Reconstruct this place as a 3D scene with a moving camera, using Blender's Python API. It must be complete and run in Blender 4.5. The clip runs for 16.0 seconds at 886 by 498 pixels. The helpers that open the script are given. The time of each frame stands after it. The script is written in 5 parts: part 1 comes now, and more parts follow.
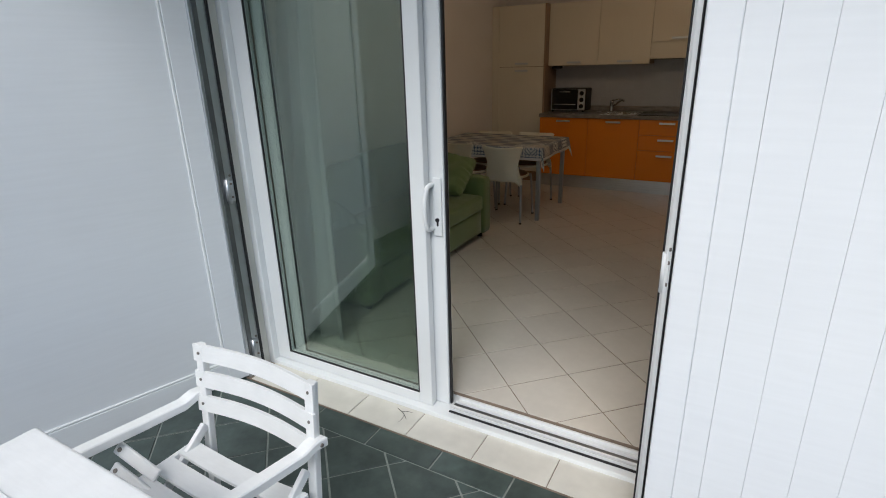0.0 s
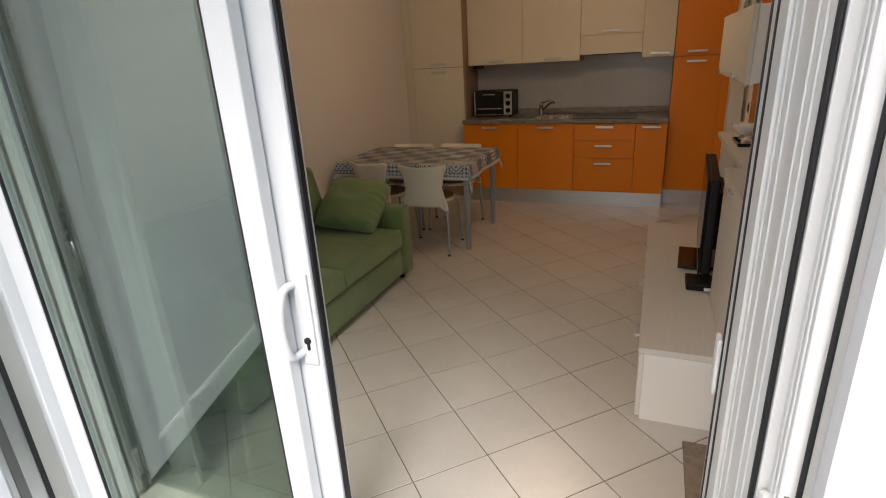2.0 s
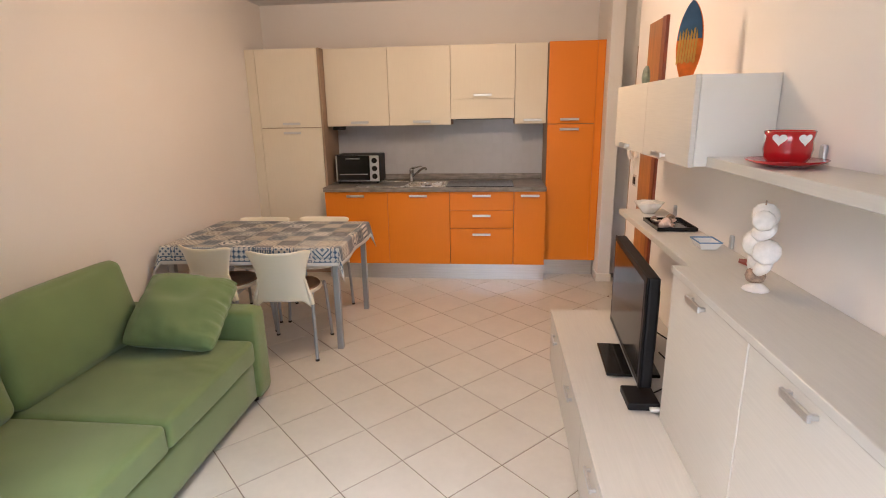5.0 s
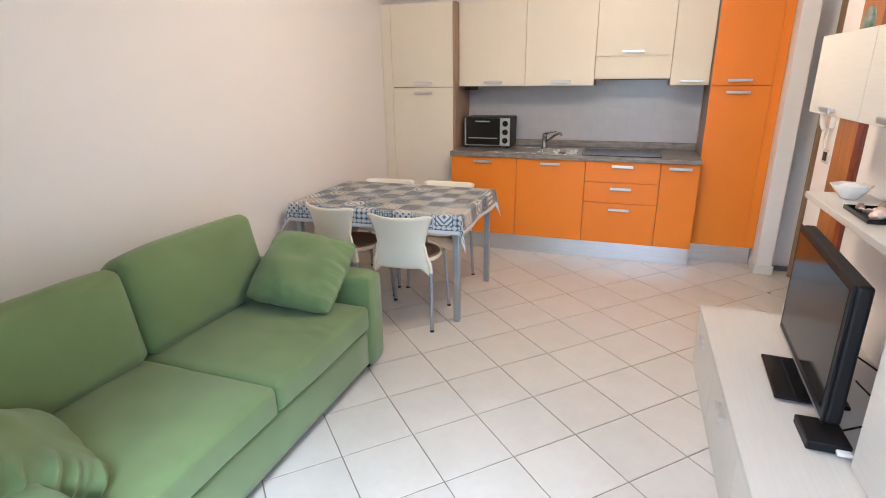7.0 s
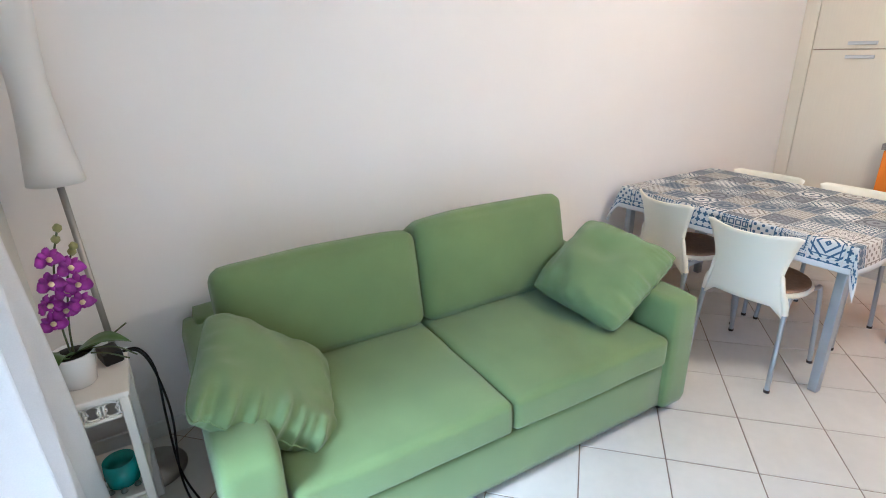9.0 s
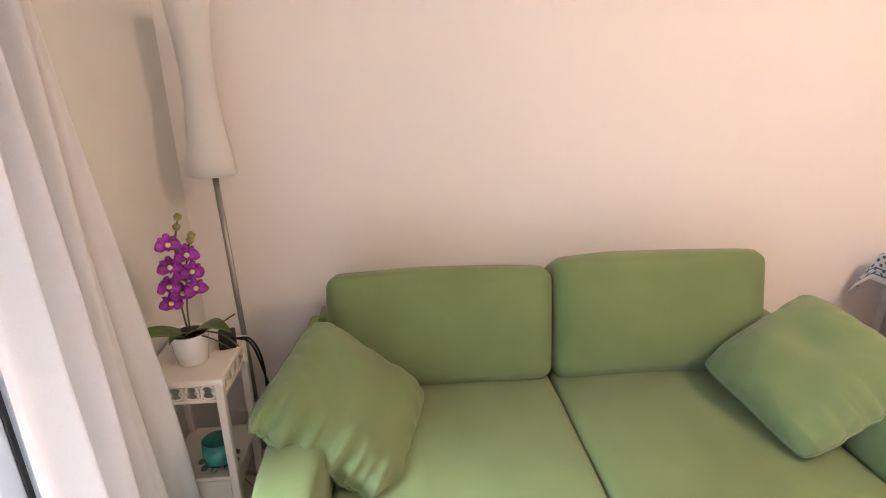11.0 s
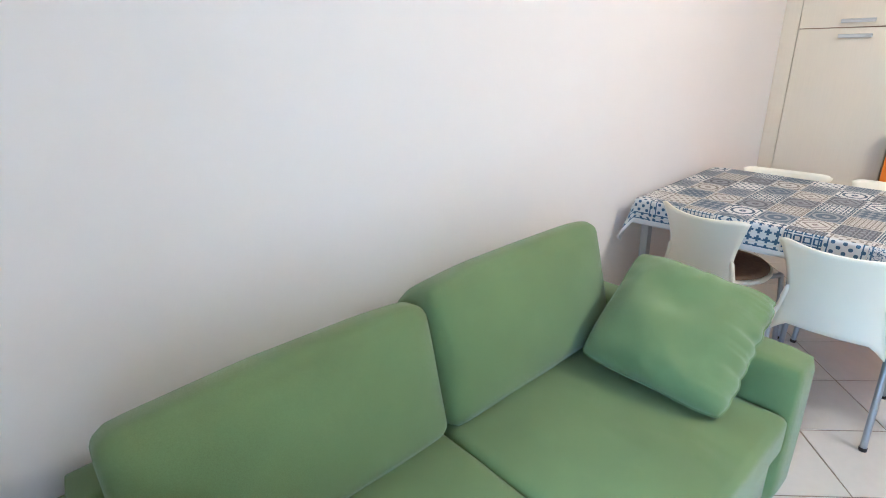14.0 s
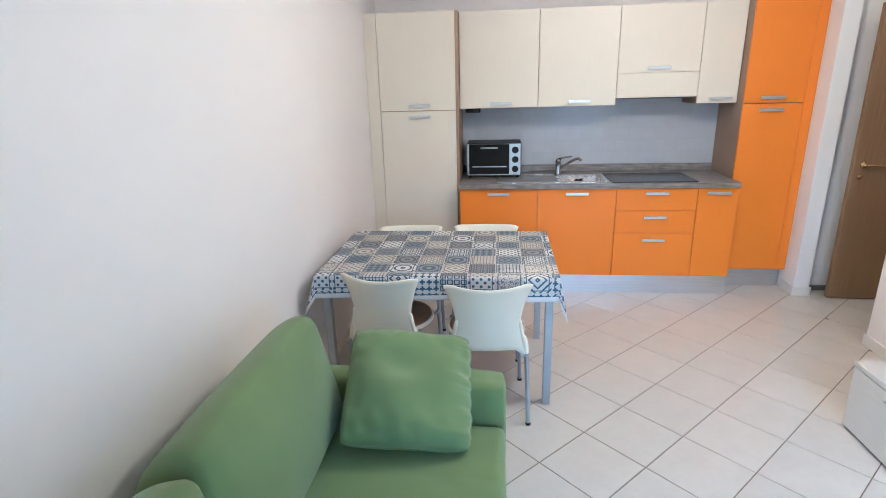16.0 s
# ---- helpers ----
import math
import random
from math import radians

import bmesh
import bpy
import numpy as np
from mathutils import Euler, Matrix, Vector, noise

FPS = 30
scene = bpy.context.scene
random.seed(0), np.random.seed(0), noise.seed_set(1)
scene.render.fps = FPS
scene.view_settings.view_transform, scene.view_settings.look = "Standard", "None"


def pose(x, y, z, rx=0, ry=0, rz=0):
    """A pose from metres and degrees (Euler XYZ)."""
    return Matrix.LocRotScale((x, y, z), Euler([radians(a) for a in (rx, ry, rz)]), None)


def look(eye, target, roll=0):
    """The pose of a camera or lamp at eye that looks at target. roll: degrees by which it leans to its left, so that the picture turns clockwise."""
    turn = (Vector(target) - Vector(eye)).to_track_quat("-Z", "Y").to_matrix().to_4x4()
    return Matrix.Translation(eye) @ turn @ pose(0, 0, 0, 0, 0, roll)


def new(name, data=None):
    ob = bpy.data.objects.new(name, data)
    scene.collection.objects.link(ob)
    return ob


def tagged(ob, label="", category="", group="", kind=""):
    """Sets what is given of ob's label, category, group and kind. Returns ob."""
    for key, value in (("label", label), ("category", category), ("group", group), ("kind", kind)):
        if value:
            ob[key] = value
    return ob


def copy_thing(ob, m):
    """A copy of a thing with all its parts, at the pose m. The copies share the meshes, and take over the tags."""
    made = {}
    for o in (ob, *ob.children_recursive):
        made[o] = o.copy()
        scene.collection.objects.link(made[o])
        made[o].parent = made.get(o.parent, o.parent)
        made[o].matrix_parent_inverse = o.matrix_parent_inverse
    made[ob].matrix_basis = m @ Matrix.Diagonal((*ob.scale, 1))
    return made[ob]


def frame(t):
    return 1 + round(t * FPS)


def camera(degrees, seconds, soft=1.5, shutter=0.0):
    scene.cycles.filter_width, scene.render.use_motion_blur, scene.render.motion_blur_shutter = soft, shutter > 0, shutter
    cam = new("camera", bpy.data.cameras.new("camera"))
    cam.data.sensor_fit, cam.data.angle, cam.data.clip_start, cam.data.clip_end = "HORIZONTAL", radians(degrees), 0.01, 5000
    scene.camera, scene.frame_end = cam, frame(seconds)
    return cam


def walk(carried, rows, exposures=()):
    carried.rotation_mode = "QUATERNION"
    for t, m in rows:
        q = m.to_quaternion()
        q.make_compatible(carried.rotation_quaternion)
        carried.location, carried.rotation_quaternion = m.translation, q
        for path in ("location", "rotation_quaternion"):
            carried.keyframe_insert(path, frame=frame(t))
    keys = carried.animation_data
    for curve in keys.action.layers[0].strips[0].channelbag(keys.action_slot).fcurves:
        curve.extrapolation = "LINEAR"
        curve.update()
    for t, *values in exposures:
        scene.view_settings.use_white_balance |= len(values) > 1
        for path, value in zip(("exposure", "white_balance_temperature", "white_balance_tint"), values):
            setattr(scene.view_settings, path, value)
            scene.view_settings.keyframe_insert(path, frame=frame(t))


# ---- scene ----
cam = camera(80.1, 16.0, 1.0)
PATH = [
    (0, (0.2, -0.363, 1.532), (-0.741, 1.27, 0.864), -1.6),
    (0.5, (0.165, -0.111, 1.551), (-0.744, 1.543, 0.89), -1.4),
    (1, (0.127, 0.076, 1.538), (-0.724, 1.755, 0.86), -1.4),
    (1.5, (0.008, 0.308, 1.544), (-0.759, 2.024, 0.861), -2.1),
    (2, (-0.118, 0.53, 1.549), (-0.831, 2.271, 0.869), -3.2),
    (2.5, (-0.214, 0.735, 1.543), (-0.913, 2.49, 0.887), -3.3),
    (3, (-0.278, 0.931, 1.56), (-0.941, 2.714, 0.944), -3.1),
    (3.5, (-0.334, 1.060, 1.566), (-0.874, 2.900, 0.997), -2.3),
    (4, (-0.388, 1.182, 1.591), (-0.761, 3.081, 1.089), -2.0),
    (6.3, (-0.539, 1.328, 1.566), (-0.681, 3.248, 1.026), -0.5),
    (6.5, (-0.546, 1.369, 1.555), (-0.812, 3.269, 0.99), -0.7),
    (7, (-0.544, 1.521, 1.547), (-1.179, 3.312, 0.923), -0.7),
    (7.5, (-0.508, 1.721, 1.557), (-1.481, 3.333, 0.884), -0.6),
    (8, (-0.49, 1.833, 1.57), (-1.71, 3.243, 0.849), -0.6),
    (8.5, (-0.548, 1.939, 1.555), (-1.968, 3.144, 0.825), -1.2),
    (9, (-0.59, 2.057, 1.538), (-2.214, 2.977, 0.82), -1.6),
    (9.5, (-0.563, 2.244, 1.536), (-2.345, 2.844, 0.854), -1.1),
    (10, (-0.576, 2.375, 1.53), (-2.446, 2.686, 0.894), -0.7),
    (10.2, (-0.627, 2.4, 1.532), (-2.518, 2.613, 0.917), -0.6),
    (12.3, (-0.839, 2.462, 1.472), (-2.718, 2.598, 0.801), -0.7),
    (12.5, (-0.883, 2.387, 1.487), (-2.744, 2.651, 0.804), -1.4),
    (13, (-1.009, 2.261, 1.505), (-2.785, 2.823, 0.777), -2.8),
    (13.5, (-1.22, 2.2, 1.481), (-2.867, 3.051, 0.731), -2.9),
    (14, (-1.442, 2.194, 1.496), (-2.866, 3.384, 0.749), -2.5),
    (14.5, (-1.628, 2.182, 1.532), (-2.721, 3.694, 0.811), -2.6),
    (15, (-1.777, 2.126, 1.604), (-2.507, 3.853, 0.909), -2.9),
    (15.5, (-1.819, 2.082, 1.62), (-2.246, 3.927, 0.976), -2.6),
    (16, (-1.775, 2.05, 1.648), (-1.987, 3.946, 1.05), -1.6),
]
EXPOSURES = [
    (0, -0.72, 6150, 7),
    (1, -0.48, 6050, 6),
    (1.5, -0.24, 6300, 9),
    (2, 0.13, 6600, 12),
    (3, 0.86, 7050, 19),
    (4, 1.38, 6750, 20),
    (6.3, 1.91, 5000, 8),
    (7, 2.10, 4900, 8),
    (7.5, 2.18, 4680, 6),
    (8, 2.26, 4640, 6),
    (9, 2.35, 4500, 5),
    (9.5, 2.43, 4670, 8),
    (10.2, 2.36, 5280, 17),
    (12.3, 2.33, 5850, 22),
    (13, 2.50, 4550, 5),
    (13.5, 2.56, 4420, 5),
    (14, 2.48, 4350, 4),
    (14.5, 2.37, 4420, 4),
    (15, 2.29, 4400, 4),
    (16, 2.26, 4250, 3),
]
walk(cam, [(t, look(eye, target, roll)) for t, eye, target, roll in PATH], EXPOSURES)

# ---- world, sun, large lights ----
world = bpy.data.worlds.new("sky")
scene.world = world
world.use_nodes = True
wn = world.node_tree.nodes
sky = wn.new("ShaderNodeTexSky")
sky.sky_type, sky.sun_disc = "NISHITA", False
sky.sun_elevation, sky.sun_rotation = radians(48), radians(200)
sky.dust_density = 3.0
wn["Background"].inputs["Strength"].default_value = 0.28
world.node_tree.links.new(sky.outputs[0], wn["Background"].inputs["Color"])


def lamp(name, kind, m, power, colour, **settings):
    data = bpy.data.lights.new(name, kind)
    data.energy, data.color = power, colour
    ob = new(name, data)
    ob.matrix_world = m
    return ob


sun = lamp("sun", "SUN", look((3, -8, 9), (0, 0, 0)), 3.0, (1.0, 0.97, 0.93))
sun.data.angle = radians(25)
bulb = lamp("ceiling_bulb", "POINT", pose(-0.80, 4.42, 2.42), 16.0, (1.0, 0.68, 0.40))
bulb.data.shadow_soft_size = 0.14
hall_bulb = lamp("hall_bulb", "POINT", pose(1.5, 5.6, 2.4), 1.3, (1.0, 0.75, 0.45))
hall_bulb.data.shadow_soft_size = 0.1


# ---- materials ----
def mat(name, colour, rough=0.5, metal=0.0, vary=0.06, scale=6.0, grain=0.0, grain_scale=(60, 60, 60), bump=0.0,
        bump_scale=200.0, coat=0.0, random_value=0.0, transmission=0.0, subsurface=0.0, rough_vary=0.05, sheen=0.0, specular=0.5):
    m = bpy.data.materials.new(name)
    m.use_nodes = True
    t, links = m.node_tree.nodes, m.node_tree.links
    b = t["Principled BSDF"]
    b.inputs["Roughness"].default_value = rough
    b.inputs["Metallic"].default_value = metal
    b.inputs["Coat Weight"].default_value = coat
    b.inputs["Coat Roughness"].default_value = 0.08
    b.inputs["Transmission Weight"].default_value = transmission
    b.inputs["Sheen Weight"].default_value = sheen
    b.inputs["Specular IOR Level"].default_value = specular
    co = t.new("ShaderNodeTexCoord")
    n = t.new("ShaderNodeTexNoise")
    n.inputs["Scale"].default_value, n.inputs["Detail"].default_value = scale, 5
    links.new(co.outputs["Object"], n.inputs["Vector"])
    if random_value:
        info = t.new("ShaderNodeObjectInfo")
        add = t.new("ShaderNodeVectorMath")
        add.operation = "MULTIPLY_ADD"
        add.inputs[1].default_value, add.inputs[2].default_value = (30, 17, 11), (0, 0, 0)
        links.new(info.outputs["Random"], add.inputs[0])
        shift = t.new("ShaderNodeVectorMath")
        links.new(add.outputs[0], shift.inputs[0])
        links.new(co.outputs["Object"], shift.inputs[1])
        links.new(shift.outputs[0], n.inputs["Vector"])
    ramp = t.new("ShaderNodeMapRange")
    ramp.inputs["From Min"].default_value, ramp.inputs["From Max"].default_value = 0.3, 0.7
    ramp.inputs["To Min"].default_value, ramp.inputs["To Max"].default_value = 1 - vary, 1 + vary
    links.new(n.outputs["Fac"], ramp.inputs["Value"])
    value = ramp.outputs[0]
    if grain:
        mapping = t.new("ShaderNodeMapping")
        mapping.inputs["Scale"].default_value = grain_scale
        links.new(co.outputs["Object"], mapping.inputs["Vector"])
        g = t.new("ShaderNodeTexNoise")
        g.inputs["Scale"].default_value, g.inputs["Detail"].default_value = 1.0, 4
        links.new(mapping.outputs[0], g.inputs["Vector"])
        gr = t.new("ShaderNodeMapRange")
        gr.inputs["From Min"].default_value, gr.inputs["From Max"].default_value = 0.3, 0.7
        gr.inputs["To Min"].default_value, gr.inputs["To Max"].default_value = 1 - grain, 1 + grain
        links.new(g.outputs["Fac"], gr.inputs["Value"])
        mul = t.new("ShaderNodeMath")
        mul.operation = "MULTIPLY"
        links.new(value, mul.inputs[0])
        links.new(gr.outputs[0], mul.inputs[1])
        value = mul.outputs[0]
    if random_value:
        rr = t.new("ShaderNodeMapRange")
        rr.inputs["To Min"].default_value, rr.inputs["To Max"].default_value = 1 - random_value, 1 + random_value
        links.new(info.outputs["Random"], rr.inputs["Value"])
        mul = t.new("ShaderNodeMath")
        mul.operation = "MULTIPLY"
        links.new(value, mul.inputs[0])
        links.new(rr.outputs[0], mul.inputs[1])
        value = mul.outputs[0]
    tint = t.new("ShaderNodeVectorMath")
    tint.operation = "SCALE"
    tint.inputs[0].default_value = colour
    links.new(value, tint.inputs["Scale"])
    links.new(tint.outputs[0], b.inputs["Base Color"])
    rv = t.new("ShaderNodeMapRange")
    rv.inputs["To Min"].default_value, rv.inputs["To Max"].default_value = max(0.02, rough - rough_vary), min(1, rough + rough_vary)
    links.new(n.outputs["Fac"], rv.inputs["Value"])
    links.new(rv.outputs[0], b.inputs["Roughness"])
    if bump:
        bn = t.new("ShaderNodeTexNoise")
        bn.inputs["Scale"].default_value, bn.inputs["Detail"].default_value = bump_scale, 3
        links.new(co.outputs["Object"], bn.inputs["Vector"])
        bp = t.new("ShaderNodeBump")
        bp.inputs["Strength"].default_value, bp.inputs["Distance"].default_value = bump, 0.002
        links.new(bn.outputs["Fac"], bp.inputs["Height"])
        links.new(bp.outputs[0], b.inputs["Normal"])
    if subsurface:
        b.inputs["Subsurface Weight"].default_value = subsurface
        b.inputs["Subsurface Radius"].default_value = (0.02, 0.02, 0.02)
    return m


PAINT = mat("wall_paint", (0.845, 0.805, 0.768), 0.85, vary=0.015, scale=1.2, bump=0.12, bump_scale=90)
CEIL = mat("ceiling_paint", (0.80, 0.79, 0.77), 0.9, vary=0.02, scale=1.0, bump=0.1, bump_scale=120)
PLASTER = mat("outdoor_plaster", (0.62, 0.60, 0.55), 0.9, vary=0.06, scale=3, bump=0.3, bump_scale=150)
TILE = mat("floor_tile", (0.585, 0.555, 0.50), 0.29, vary=0.030, scale=7.0, random_value=0.03, rough_vary=0.03, grain=0.02, grain_scale=(25, 25, 25))
GROUT = mat("tile_grout", (0.215, 0.165, 0.125), 0.9, vary=0.15, scale=20)
SLATE = mat("green_slate_tile", (0.055, 0.075, 0.07), 0.42, vary=0.3, scale=9, random_value=0.15, grain=0.12, grain_scale=(30, 30, 30), bump=0.4, bump_scale=60)
SLATE_GROUT = mat("slate_grout", (0.26, 0.28, 0.26), 0.9, vary=0.2, scale=20)
SILL = mat("sill_tile", (0.62, 0.60, 0.54), 0.4, vary=0.08, scale=9, random_value=0.04)
PVC = mat("white_frame", (0.74, 0.76, 0.765), 0.32, vary=0.02, scale=2)
REVEAL = mat("reveal_paint", (0.66, 0.65, 0.60), 0.7, vary=0.05, scale=4)
SHUTTER = mat("shutter_white", (0.78, 0.80, 0.825), 0.38, vary=0.025, scale=1.5, grain=0.015, grain_scale=(4, 4, 60))
ALU = mat("aluminium", (0.52, 0.54, 0.56), 0.35, 0.85, vary=0.08, scale=8)
DARK_ALU = mat("dark_channel", (0.16, 0.165, 0.17), 0.4, 0.7, vary=0.15, scale=10)
RUBBER = mat("black_rubber", (0.012, 0.012, 0.014), 0.55, vary=0.1)
CREAM = mat("cream_laminate", (0.79, 0.72, 0.59), 0.42, vary=0.02, scale=2, grain=0.015, grain_scale=(160, 160, 5))
ORANGE = mat("orange_laminate", (0.80, 0.236, 0.012), 0.36, vary=0.02, scale=2, specular=0.35, grain=0.015, grain_scale=(160, 160, 5))
SIDE = mat("brown_carcass", (0.34, 0.23, 0.155), 0.5, vary=0.08, scale=3, grain=0.06, grain_scale=(120, 120, 6))
TOP = mat("grey_worktop", (0.23, 0.205, 0.185), 0.35, vary=0.22, scale=16, grain=0.35, grain_scale=(6, 90, 90))
BRUSHED = mat("brushed_aluminium", (0.66, 0.67, 0.68), 0.34, 0.9, vary=0.03, grain=0.07, grain_scale=(4, 90, 260))
CHROME = mat("chrome", (0.42, 0.43, 0.44), 0.14, 1.0, vary=0.02)
STEEL = mat("steel_sink", (0.80, 0.80, 0.79), 0.27, 0.75, vary=0.05, scale=12)
# Drainer steel: darkened and browned in colour to stand for the mirrored worktop.
REFLECTION_TONED_STEEL = mat("reflection_toned_steel", (0.36, 0.335, 0.31), 0.42, 0.9, vary=0.06, scale=10)
SPLASH = mat("grey_wall_tile", (0.50, 0.50, 0.53), 0.18, vary=0.03, scale=8, random_value=0.010, rough_vary=0.06)
SPLASH_GROUT = mat("wall_tile_grout", (0.46, 0.46, 0.49), 0.7, vary=0.05)
BLACK = mat("black_plastic", (0.008, 0.008, 0.009), 0.45, vary=0.1, specular=0.25)
SCREEN = mat("screen_glass", (0.008, 0.009, 0.011), 0.12, vary=0.05, rough_vary=0.03, specular=0.2)
BLACK_GLASS = mat("black_glass", (0.010, 0.010, 0.011), 0.14, vary=0.05, rough_vary=0.03, specular=0.35)
GREEN = mat("green_fabric", (0.168, 0.236, 0.087), 0.92, vary=0.09, scale=4.5, grain=0.10, grain_scale=(420, 420, 420), bump=0.5, bump_scale=650, sheen=0.25)
PILLOW = mat("green_cushion_fabric", (0.172, 0.244, 0.098), 0.92, vary=0.08, scale=6, grain=0.10, grain_scale=(420, 420, 420), bump=0.5, bump_scale=650, sheen=0.25)
IVORY = mat("ivory_plastic", (0.84, 0.785, 0.64), 0.40, vary=0.02, scale=4, bump=0.05, bump_scale=300)
SEAT = mat("brown_seat", (0.30, 0.18, 0.105), 0.55, vary=0.15, scale=14, grain=0.2, grain_scale=(30, 200, 30))
TUBE = mat("grey_steel_tube", (0.40, 0.43, 0.47), 0.34, 0.65, vary=0.04)
UNIT = mat("whitened_wood", (0.66, 0.625, 0.565), 0.42, vary=0.02, scale=2, grain=0.03, grain_scale=(6, 6, 150))
UNIT_TOP = mat("whitened_wood_top", (0.60, 0.58, 0.53), 0.40, vary=0.02, scale=2, grain=0.03, grain_scale=(150, 6, 150))
WHITE_LACQ = mat("white_end_panel", (0.77, 0.745, 0.695), 0.35, vary=0.015, scale=2)
RED = mat("red_ceramic", (0.42, 0.008, 0.012), 0.14, vary=0.04, coat=0.6, rough_vary=0.03)
WHITE_CERAMIC = mat("white_ceramic", (0.80, 0.79, 0.77), 0.25, vary=0.03, coat=0.3)
SHELL = mat("white_shell", (0.83, 0.80, 0.76), 0.45, vary=0.06, scale=18, grain=0.06, grain_scale=(60, 60, 60), bump=0.4, bump_scale=90)
SHELL_PINK = mat("pinkish_shell", (0.66, 0.48, 0.40), 0.45, vary=0.3, scale=40)
SHELL_DARK = mat("striped_shell", (0.30, 0.21, 0.15), 0.45, vary=0.5, scale=60)
MAHOGANY = mat("mahogany", (0.17, 0.030, 0.012), 0.32, vary=0.15, scale=5, grain=0.22, grain_scale=(60, 60, 3), coat=0.25)
GOLDEN = mat("golden_wood", (0.36, 0.15, 0.045), 0.38, vary=0.12, scale=5, grain=0.2, grain_scale=(50, 50, 3), coat=0.2)
TAN = mat("tan_door_veneer", (0.28, 0.172, 0.088), 0.42, vary=0.05, scale=2, grain=0.10, grain_scale=(70, 70, 2.5))
BRASS = mat("brass", (0.55, 0.38, 0.17), 0.25, 1.0, vary=0.04)
CURTAIN = mat("curtain_cloth", (0.80, 0.79, 0.79), 0.9, vary=0.03, scale=3, grain=0.04, grain_scale=(300, 300, 300), bump=0.3, bump_scale=500, transmission=0.0)
SHADE = mat("lamp_shade_paper", (0.82, 0.80, 0.77), 0.8, vary=0.02, scale=3)
NICKEL = mat("satin_nickel", (0.33, 0.31, 0.28), 0.38, 0.8, vary=0.06)
PAINTED = mat("cream_painted_wood", (0.74, 0.69, 0.61), 0.45, vary=0.05, scale=7, bump=0.15, bump_scale=80)
CHAIR_WHITE = mat("white_painted_wood", (0.78, 0.79, 0.79), 0.42, vary=0.03, scale=12, grain=0.015, grain_scale=(20, 120, 120), bump=0.15, bump_scale=90)
TEAL = mat("teal_glass", (0.05, 0.30, 0.27), 0.25, vary=0.2, scale=25)
PETAL = mat("orchid_petal", (0.27, 0.020, 0.29), 0.55, vary=0.35, scale=40)
PETAL_CORE = mat("orchid_core", (0.68, 0.58, 0.34), 0.6, vary=0.3, scale=60)
LEAF = mat("orchid_leaf", (0.075, 0.13, 0.028), 0.4, vary=0.2, scale=14)
STEM = mat("orchid_stem", (0.07, 0.085, 0.035), 0.6, vary=0.2)
BUD = mat("orchid_bud", (0.24, 0.23, 0.075), 0.55, vary=0.2, scale=50)
SOIL = mat("dark_soil", (0.012, 0.010, 0.010), 0.9, vary=0.3, scale=60)
TERRAZZO = mat("tan_mat", (0.24, 0.19, 0.14), 0.95, vary=0.2, scale=30, bump=0.8, bump_scale=400)
GROUND = mat("pale_paving", (0.42, 0.41, 0.38), 0.9, vary=0.15, scale=0.4)
BLUE = mat("blue_paint", (0.06, 0.17, 0.34), 0.4, vary=0.25, scale=15)
ORANGE_PAINT = mat("orange_paint", (0.80, 0.24, 0.03), 0.4, vary=0.25, scale=15)
STONE_GREEN = mat("grey_green_stone", (0.14, 0.17, 0.14), 0.4, vary=0.4, scale=40)
TOWEL_BLUE = mat("blue_stripe", (0.10, 0.14, 0.34), 0.8, vary=0.1)
SCREW = mat("dull_screw", (0.22, 0.20, 0.18), 0.5, 0.7, vary=0.2)
LENS_WHITE = mat("opal_glass", (0.85, 0.83, 0.80), 0.4)
b = LENS_WHITE.node_tree.nodes["Principled BSDF"]
b.inputs["Emission Color"].default_value, b.inputs["Emission Strength"].default_value = (1.0, 0.78, 0.55, 1), 1.5


def clear_glass(name, colour):
    m = bpy.data.materials.new(name)
    m.use_nodes = True
    t, links = m.node_tree.nodes, m.node_tree.links
    t.remove(t["Principled BSDF"])
    clear, gloss, mix = t.new("ShaderNodeBsdfTransparent"), t.new("ShaderNodeBsdfGlossy"), t.new("ShaderNodeMixShader")
    facing, power, span = t.new("ShaderNodeLayerWeight"), t.new("ShaderNodeMath"), t.new("ShaderNodeMapRange")
    clear.inputs["Color"].default_value = (*colour, 1)
    gloss.inputs["Roughness"].default_value = 0.01
    gloss.inputs["Color"].default_value = (0.95, 1.0, 0.95, 1)
    facing.inputs["Blend"].default_value = 0.5
    power.operation = "POWER"
    power.inputs[1].default_value = 4.0
    span.inputs["To Min"].default_value, span.inputs["To Max"].default_value = 0.13, 0.78
    links.new(facing.outputs["Facing"], power.inputs[0])
    links.new(power.outputs[0], span.inputs["Value"])
    links.new(span.outputs[0], mix.inputs[0])
    links.new(clear.outputs[0], mix.inputs[1])
    links.new(gloss.outputs[0], mix.inputs[2])
    links.new(mix.outputs[0], t["Material Output"].inputs["Surface"])
    return m


GLASS = clear_glass("green_tinted_glass", (0.76, 0.81, 0.78))


